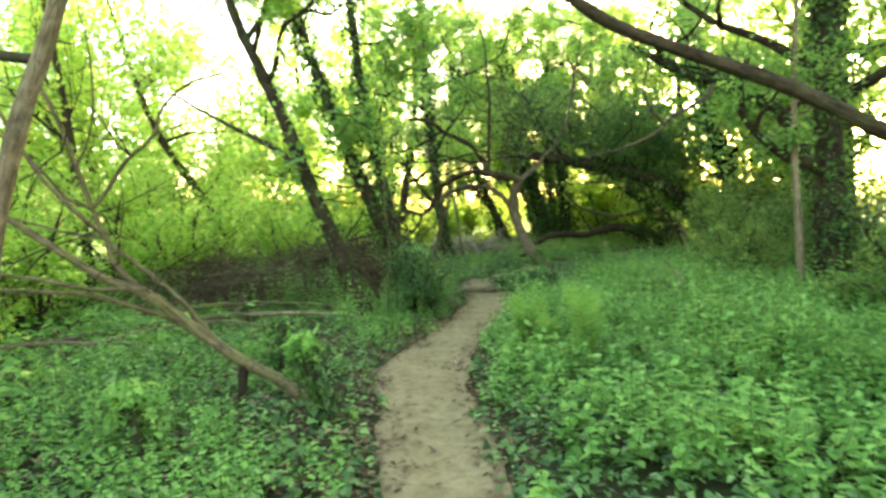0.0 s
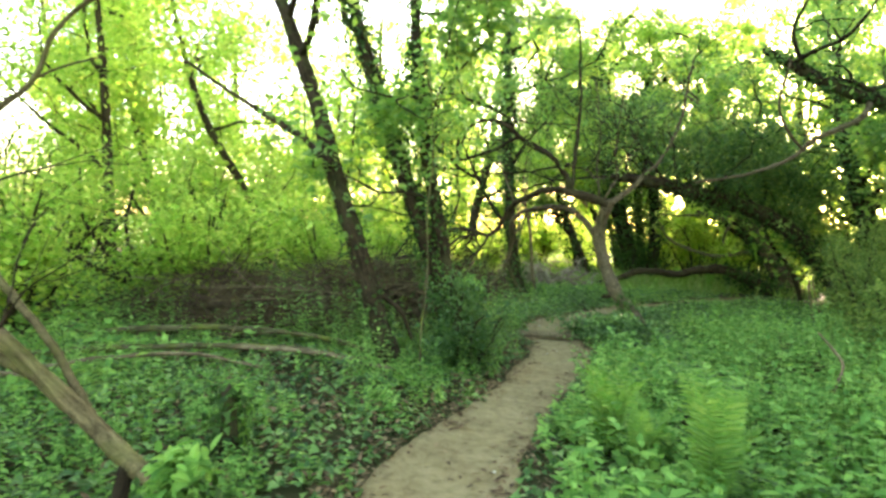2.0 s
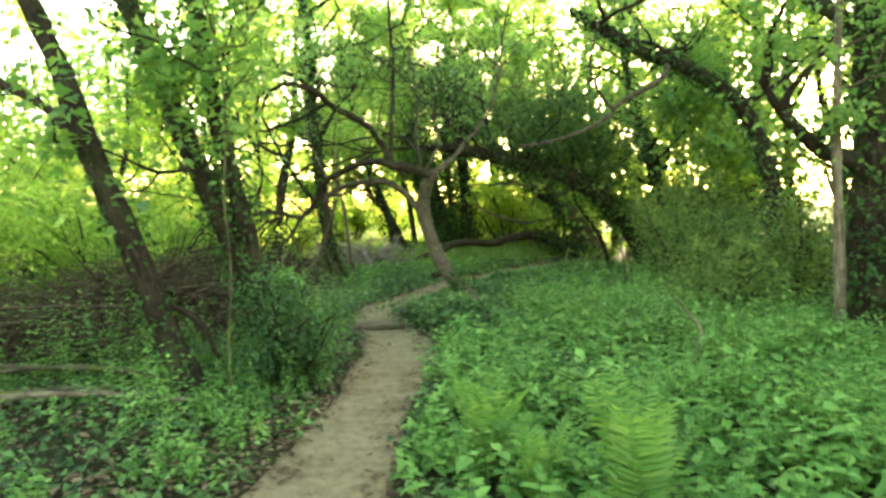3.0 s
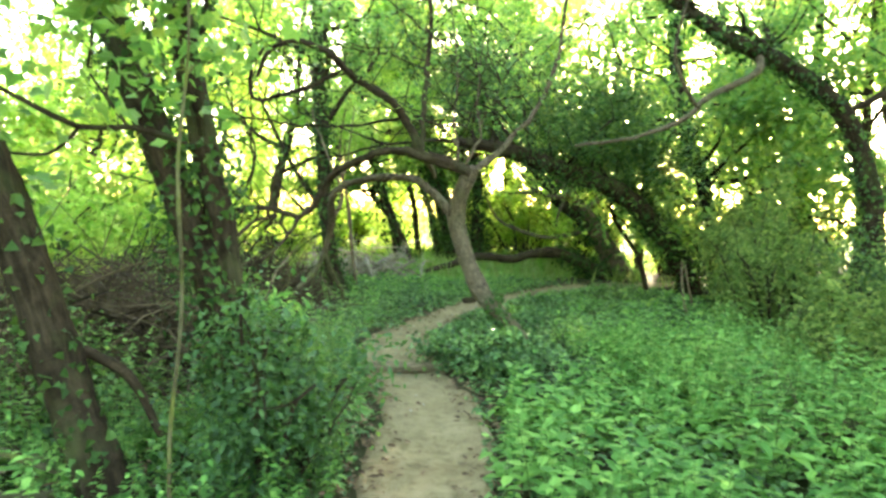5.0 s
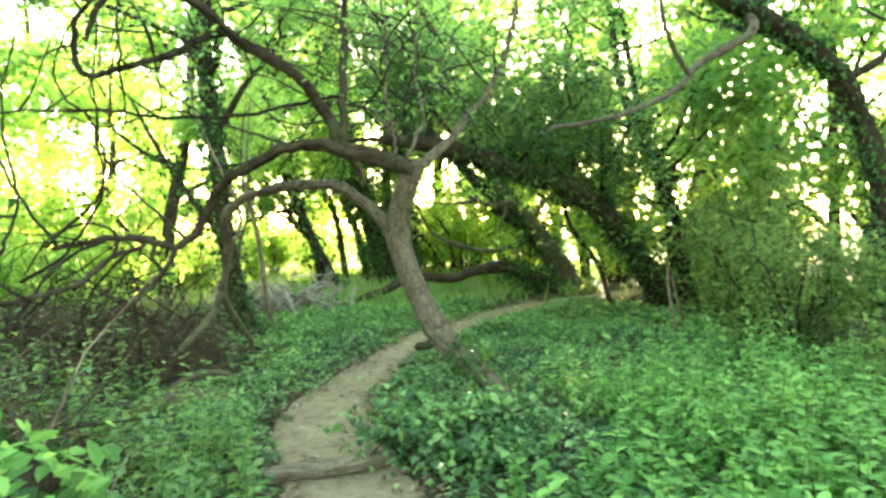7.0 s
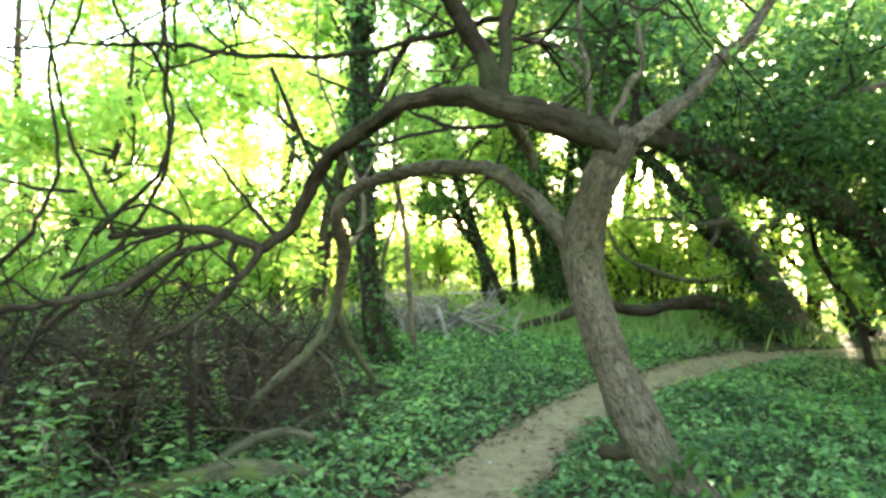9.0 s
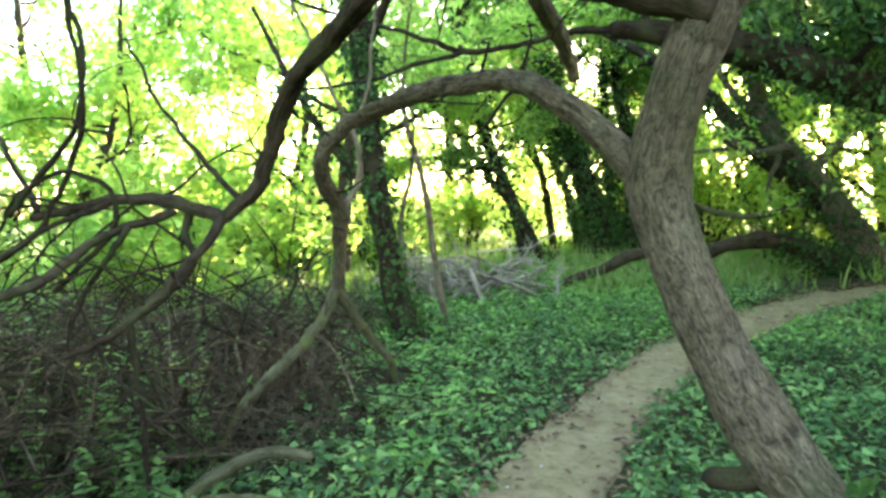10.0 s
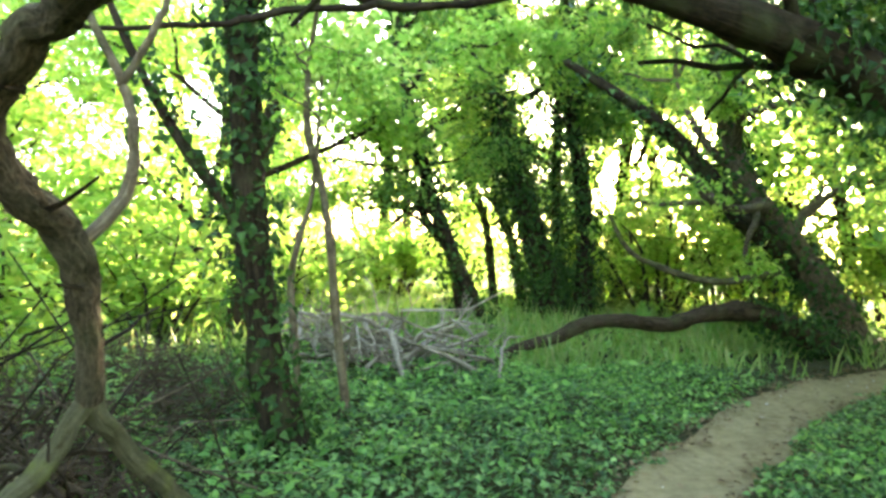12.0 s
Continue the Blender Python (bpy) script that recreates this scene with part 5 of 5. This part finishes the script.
brush("dead_branches", "pale dead sticks lying on the brushwood", [(-2.0, 11.0, 1.5, 1.0, 0.9), (-0.9, 16.8, 1.2, 1.0, 0.6), (-2.0, 15.4, 1.4, 1.2, 0.9), (-3.4, 10.6, 1.5, 0.8, 1.0), (-1.6, 10.9, 1.2, 0.6, 1.1)], 170, 1.4, 0.009, BARK_PALE, 0.3, 0.4)
brush("dead_stems", "dark dead stems under the hedge of bushes", [(6.0, 12.4, 0.9, 0.6, 0.7), (7.2, 11.6, 1.0, 0.7, 0.7), (5.4, 11.6, 0.6, 0.5, 0.4)], 900, 0.7, 0.004, TWIG_DEAD, 0.9)



def dead_branch(a, b, lift, r, bark, label, group, seed, forks=2):
    """A crooked dead branch from a to b, bowed up by lift, with broken side shoots."""
    g = np.random.default_rng(seed)
    a, b = np.array(a, float), np.array(b, float)
    ob = thing("dead_branch", a, label, "branch", group)
    mid = [a + (b - a) * t + np.r_[g.normal(0, 0.06, 2), lift * math.sin(t * math.pi) + g.normal(0, 0.03)] for t in (0.25, 0.5, 0.75)]
    pts = [a, *mid, b]
    limb("stem", pts, [r, r * 0.8, r * 0.35], bark, ob, sides=8, step=0.05, rough=0.2, wander=0.03, seed=seed)
    c = spline(pts, 0.1)
    for k in range(forks):
        out = []
        grow(c[g.integers(len(c) // 5, len(c) - 2)], (b - a) + g.normal(0, 0.7, 3) * np.linalg.norm(b - a), np.linalg.norm(b - a) * g.uniform(0.25, 0.5), r * 0.5, 1, out, [], g, 0.1, 4)
        v, f, u = join(out)
        link("shoot", v, f, bark, ob, u)


g = np.random.default_rng(404)
for k in range(52):
    x, y = g.uniform(-3.4, -0.3), g.uniform(13.0, 17.4)
    if x > -0.9 and y < 14.6:
        x -= 1.0
    turn, ln = g.uniform(0, 2 * np.pi), g.uniform(0.7, 1.9)
    x2, y2 = min(x + math.cos(turn) * ln, 0.1), y + math.sin(turn) * ln
    dead_branch((x, y, on_ground(x, y, -0.02)), (x2, y2, on_ground(x2, y2, g.uniform(0.02, 0.5))), g.uniform(0.15, 0.6), g.uniform(0.007, 0.018), (BARK_WEATHERED, BARK_DARK, BARK_BROWN, BARK_PALE)[k % 4],
                ("weathered brown dead branch", "dark dead branch", "brown dead branch", "pale dead branch")[k % 4] + " arching out of the brambles", "dead branches in the brambles", 700 + k)
for k in range(34):
    x, y = g.uniform(-5.0, -1.6), g.uniform(10.2, 12.0)
    turn, ln = g.normal(0, 0.5) + (np.pi if k % 2 else 0), g.uniform(0.8, 2.0)
    x2, y2 = min(x + math.cos(turn) * ln, -0.4), y + math.sin(turn) * ln
    dead_branch((x, y, on_ground(x, y, g.uniform(0, 0.4))), (x2, y2, on_ground(x2, y2, g.uniform(0.02, 0.7))), g.uniform(0.1, 0.35), g.uniform(0.007, 0.016), (BARK_WEATHERED, BARK_BROWN)[k % 2],
                "brown dead branch lying on the brush pile", "branches of the brush pile", 800 + k)
for k in range(20):
    x, y = g.normal(0.85, 0.55), g.normal(21.2, 0.5)
    turn, ln = g.uniform(0, 2 * np.pi), g.uniform(0.7, 1.7)
    x2, y2 = x + math.cos(turn) * ln, y + math.sin(turn) * ln
    dead_branch((x, y, on_ground(x, y, 0.0)), (x2, y2, on_ground(x2, y2, g.uniform(0.05, 0.6))), g.uniform(0.15, 0.4), g.uniform(0.016, 0.035), TWIG_BLEACHED,
                "bleached crooked dead branch on the far heap", "bleached branches", 900 + k, 3)

# ---- ground plants ----


def scatter(n, x0, x1, y0, y1, clear=0.02):
    """Places on the ground beside the path."""
    x, y = rng.uniform(x0, x1, n), rng.uniform(y0, y1, n)
    d = off_trail(x, y) + 0.12 * fbm(x, y, 2.3, 8.0) + 0.09 * fbm(x, y, 7.1, 3.0)
    keep = d > clear
    return x[keep], y[keep], d[keep]


def carpet(name, label, area, n, size, mat, shape, low, lump, clear=0.0, keep=None):
    """Creeping leaves over the ground, humped here and there."""
    x, y, d = scatter(n, *area, clear)
    x0, x1, y0, y1 = area
    edge = np.minimum(np.minimum(x - x0, x1 - x), np.minimum(y - y0, y1 - y))
    k = edge > 0.9 * rng.random(len(x)) * (1.2 + 1.2 * fbm(x, y, 0.8, 1.0))
    x, y, d = x[k], y[k], d[k]
    if keep is not None:
        k = keep(x, y)
        x, y, d = x[k], y[k], d[k]
    hump = np.clip(0.5 + 0.6 * fbm(x, y, 1.9, 3.0) + 0.3 * fbm(x, y, 5.1, 6.0), 0.05, 1.6) * soft(-0.05, 0.5, d)
    z = ground_z(x, y) + 0.012 + (low + lump * hump) * rng.random(len(x)) ** 0.7
    way = np.column_stack([rng.normal(size=(len(x), 2)), rng.normal(-0.25, 0.35, len(x))])
    face = np.column_stack([rng.normal(size=(len(x), 2)) * 0.45, np.ones(len(x))])
    v, f = leaf_arrays(np.column_stack([x, y, z]), way, face, size * rng.uniform(0.5, 1.3, len(x)), shape)
    return tagged(link(name, v, f, mat, None, smooth=False), label, "plants", kind="stuff")


carpet("ground_ivy", "carpet of small glossy ivy leaves over the ground", (-5.2, 0.8, -0.6, 11.9), 29000, 0.06, LEAF_IVY, IVY, 0.05, 0.16, keep=lambda x, y: x < 0.6 - 0.02 * y + 0.3)
carpet("ground_ivy", "dark glossy ivy leaves spreading beside the path", (-2.4, 7.6, 10.8, 21.2), 84000, 0.054, LEAF_IVY, IVY, 0.04, 0.18)
carpet("ground_ivy", "low ivy leaves under the herbs", (-0.4, 7.0, -0.6, 11.8), 46000, 0.062, LEAF_IVY, IVY, 0.05, 0.14)
carpet("woodland_plants", "small bright herb leaves mixed into the far ivy", (-0.5, 6.5, 16.5, 22.5), 15000, 0.065, LEAF_HERB, OVAL, 0.06, 0.22, 0.1, keep=lambda x, y: (fbm(x, y, 1.1, 5.0) > -0.1) & (np.hypot(x - 0.9, y - 21.4) > 1.2))
carpet("woodland_plants", "low green leaves on the woodland floor farther off", (-14, 16, 15, 37), 40000, 0.14, LEAF_HERB, FOLDED, 0.05, 0.2, 1.3)
carpet("woodland_plants", "low green leaves on the woodland floor among bushes", (-12, 0.5, -7, 18), 32000, 0.13, LEAF_HERB, FOLDED, 0.05, 0.3, 2.6)
carpet("woodland_plants", "low green leaves on the shaded bank", (-0.5, 15, -7, 18), 32000, 0.13, LEAF_HERB, FOLDED, 0.05, 0.25, 3.2)


def herbs(name, label, x, y, tall, pairs, size, mat, shape=BROAD):
    """Upright herbs: a stem each with leaves in opposite pairs, larger below."""
    n = len(x)
    h = tall * rng.uniform(0.45, 1.15, n) * np.clip(0.95 + 0.55 * fbm(x, y, 1.7, 11.0), 0.5, 1.7)
    tip = np.column_stack([rng.normal(0, 0.14, (n, 2)), np.ones(n)]) * h[:, None]
    foot = np.column_stack([x, y, ground_z(x, y) - 0.01])
    sv, sf, su = sticks(foot, tip, h, np.full(n, 0.0035), 0.05, 3, 3)
    at, way, face, sz = [], [], [], []
    turn = rng.uniform(0, np.pi, n)
    for k in range(pairs):
        t = 0.3 + 0.7 * k / (pairs - 1)
        for s in (0, np.pi):
            a = turn + k * np.pi / 2 + s + rng.normal(0, 0.25, n)
            at.append(foot + tip * t + rng.normal(0, 0.006, (n, 3)))
            out = np.column_stack([np.cos(a), np.sin(a), rng.normal(0.0, 0.3, n) + 0.35 * t - 0.2])
            way.append(out)
            face.append(np.column_stack([-np.cos(a) * 0.2, -np.sin(a) * 0.2, np.ones(n)]))
            sz.append(size * (1.15 - 0.55 * t) * rng.uniform(0.7, 1.3, n))
    v, f = leaf_arrays(np.vstack(at), np.vstack(way), np.vstack(face), np.concatenate(sz), shape)
    ob = thing(name, (float(x.mean()), float(y.mean()), 0.0), label, "plants", kind="stuff")
    link("foliage", v, f, mat, ob, smooth=False)
    link("stem", sv, sf, STEM_GREEN, ob, su)
    return ob


x, y, d = scatter(5600, 0.2, 5.4, 0.8, 12.2, 0.12)
k = (x > np.interp(y, TRAIL[:, 1][:180], TRAIL[:, 0][:180])) & (np.hypot(x - 1.7, y - 12.2) > 1.1) & (fbm(x, y, 1.1, 4.0) + 0.5 * fbm(x, y, 3.1, 9.0) > -0.3)
herbs("nettles", "bright green nettles and herbs crowding beside the path", x[k], y[k], 0.36, 6, 0.092, LEAF_HERB)
x, y, d = scatter(620, 0.5, 5.4, 4.2, 12.4, 0.3)
k = (x > np.interp(y, TRAIL[:, 1][:180], TRAIL[:, 0][:180])) & (np.hypot(x - 1.7, y - 12.2) > 1.2)
herbs("broad_herbs", "broad pale green leaves standing above nettles", x[k], y[k], 0.42, 4, 0.14, LEAF_HERB)
x, y, d = scatter(1700, 2.6, 6.0, 4.0, 13.0, 0.8)
herbs("nettles", "taller nettles at the foot of the bushes", x, y, 0.55, 9, 0.082, LEAF_HERB)
x, y, d = scatter(4200, -5.0, 0.2, 0.8, 10.0, 0.12)
k = fbm(x, y, 1.3, 7.0) + 0.4 * fbm(x, y, 3.3, 2.0) > -0.2
herbs("herbs", "loose green herbs growing through the ivy", x[k], y[k], 0.27, 6, 0.06, LEAF_HERB)
x, y, d = scatter(900, -3.0, 2.6, 11.0, 21.0, 0.3)
k = (fbm(x, y, 1.2, 9.0) > 0.1) & (x < np.interp(y, TRAIL[:, 1], TRAIL[:, 0]))
herbs("herbs", "loose green herbs at the foot of the trees", x[k], y[k], 0.28, 4, 0.09, LEAF_HERB)
x, y, d = scatter(170, -1.3, 0.5, 7.7, 10.2, 0.12)
herbs("herbs", "leafy herbs round the ivy stump", x, y, 0.5, 9, 0.06, LEAF_HERB)

x, y, d = scatter(560, -2.4, 0.3, 9.6, 12.4, 0.25)
herbs("herbs", "tall leafy herbs in front of the brushwood", x, y, 0.56, 9, 0.072, LEAF_WOOD)
x, y, d = scatter(240, -5.2, -1.2, 9.4, 12.2, 0.4)
herbs("herbs", "loose herbs growing up through the brush pile", x, y, 0.75, 9, 0.06, LEAF_HERB)
x, y, d = scatter(700, -4.5, -0.6, 12.0, 18.5, 0.6)
herbs("herbs", "bramble leaves growing up through dead stems", x, y, 0.7, 9, 0.075, LEAF_WOOD)

# grass beyond the trees, out in the light
x, y = rng.uniform(-6, 9, 16000), rng.uniform(21, 34, 16000)
k = (off_trail(x, y) > 0.05) & (np.hypot(x - 0.9, y - 21.6) > 1.6) & (fbm(x, y, 0.7, 2.0) > -0.4)
x, y = x[k], y[k]
way = np.column_stack([rng.normal(0, 0.35, (len(x), 2)), np.ones(len(x))])
v, f = leaf_arrays(np.column_stack([x, y, ground_z(x, y)]), way, rng.normal(size=(len(x), 3)), 0.42 * rng.uniform(0.4, 1.3, len(x)), BLADE)
tagged(link("grass", v, f, GRASS, None, smooth=False), "long pale green grass beyond the trees", "grass", kind="stuff")


def fern(at, fronds, length, seed):
    """A fern: arching fronds of many leaflets round a crown."""
    g = np.random.default_rng(seed)
    x, y = at
    z = on_ground(x, y)
    root = thing("fern", (x, y, z), "pale green fern with upright arching fronds", "fern", "ferns")
    for k in range(fronds):
        turn = 2 * np.pi * (k + g.uniform(0, 0.7)) / fronds
        ln = length * g.uniform(0.7, 1.1)
        out = np.array((math.cos(turn), math.sin(turn), 0))
        lean = g.uniform(0.12, 0.42)
        rib = spline([np.array((x, y, z)), (x, y, z) + out * ln * lean * 0.4 + np.array((0, 0, ln * 0.55)), (x, y, z) + out * ln * lean + np.array((0, 0, ln * 0.9)), (x, y, z) + out * ln * lean * 1.6 + np.array((0, 0, ln * 0.98))], ln / 26)
        d = np.gradient(rib, axis=0)
        d /= np.linalg.norm(d, axis=1)[:, None]
        side = np.cross(d, np.cross(out, (0, 0, 1)) * 0 + (0, 0, 1.0) + out * 0.3)
        side /= np.linalg.norm(side, axis=1)[:, None] + 1e-9
        up = np.cross(side, d)
        t = np.linspace(0, 1, len(rib))
        k2 = t > 0.14
        long = 0.17 * ln * np.sin(np.clip((t[k2] - 0.06) / 0.94, 0, 1) ** 0.7 * np.pi) ** 0.8 + 0.01
        sets = [leaf_arrays(rib[k2], s * side[k2] + d[k2] * 0.35 + g.normal(0, 0.06, (k2.sum(), 3)), up[k2], long, LEAFLET) for s in (1, -1)]
        sv, sf, _ = tube(rib[::4], [0.005, 0.0015], sides=4, step=0.05)
        vs, fs, o = [], [], 0
        for v, f in [(sv, sf)] + sets:
            vs.append(v), fs.append(f + o)
            o += len(v)
        link("frond", np.vstack(vs), np.vstack(fs), LEAF_FERN, root, smooth=False)


for k, (x, y, n, ln) in enumerate([(1.3, 5.95, 13, 0.78), (0.84, 6.85, 11, 0.66), (1.0, 6.45, 8, 0.5), (6.1, 23.2, 10, 0.7), (5.4, 24.4, 9, 0.7), (-1.5, 6.1, 6, 0.4)]):
    fern((x, y), n, ln, 600 + k)

# ---- on the path ----
x, y = rng.uniform(-1.2, 8, 90000), rng.uniform(0.5, 22, 90000)
d = off_trail(x, y)
k = (d < 0.42) & (rng.random(len(x)) < 0.05 + 0.95 * soft(-0.24, 0.04, d + 0.08 * fbm(x, y, 3.0, 2.0)))
x, y = x[k], y[k]
v, f = leaf_arrays(np.column_stack([x, y, height(x, y) + 0.012 + 0.02 * rng.random(len(x))]), np.column_stack([rng.normal(size=(len(x), 2)), rng.normal(0, 0.15, len(x))]),
                   np.column_stack([rng.normal(size=(len(x), 2)) * 0.25, np.ones(len(x))]), 0.05 * rng.uniform(0.4, 1.4, len(x)), OVAL)
tagged(link("leaf_litter", v, f, LEAF_LITTER, None, smooth=False), "brown dead leaves strewn along the path edges", "leaf litter", kind="stuff")
x, y, d = scatter(14000, -5.5, 0.2, -0.5, 11.0, 0.0)
v, f = leaf_arrays(np.column_stack([x, y, ground_z(x, y) + 0.015 + 0.1 * rng.random(len(x)) ** 2]), np.column_stack([rng.normal(size=(len(x), 2)), rng.normal(0, 0.2, len(x))]),
                   np.column_stack([rng.normal(size=(len(x), 2)) * 0.35, np.ones(len(x))]), 0.06 * rng.uniform(0.5, 1.4, len(x)), OVAL)
tagged(link("leaf_litter", v, f, LEAF_LITTER, None, smooth=False), "brown dead leaves lying among the ivy", "leaf litter", kind="stuff")


def pebble(x, y, r, seed):
    bm = bmesh.new()
    bmesh.ops.create_icosphere(bm, subdivisions=1, radius=r)
    g = random.Random(seed)
    for p in bm.verts:
        p.co *= g.uniform(0.75, 1.2)
        p.co.z *= 0.55
    me = bpy.data.meshes.new("pebble")
    bm.to_mesh(me)
    bm.free()
    me.materials.append(STONE)
    ob = new("pebble", me)
    ob.location = (x, y, float(height(x, y)) + r * 0.12)
    tagged(ob, "small pale stone lying on the path", "stone", "stones on the path")


g = random.Random(3)
for k in range(46):
    t = TRAIL[int(g.uniform(0.28, 0.86) * len(TRAIL))]
    pebble(t[0] + g.uniform(-0.9, 0.9) * t[2], t[1] + g.uniform(-0.1, 0.1), g.uniform(0.008, 0.02), k)
for x, y in [(1.18, 16.2), (1.05, 15.2), (-0.55, 5.0), (1.3, 17.2)]:
    a = np.array([(x, y, float(height(x, y)) + 0.02)])
    v, f = leaf_arrays(a, np.array([(g.uniform(-1, 1), 0.6, 0.05)]), np.array([(0.1, 0.1, 1.0)]), 0.07, LOBED)
    tagged(link("fallen_leaf", v, f, LEAF_YELLOW, None, smooth=False), "yellow leaf fallen on the path", "leaf", "yellow leaves")

carpet("ground_ivy", "low ivy leaves around the near end of the path", (-5, 5, -9, -0.3), 16000, 0.09, LEAF_IVY, FOLDED, 0.05, 0.12)
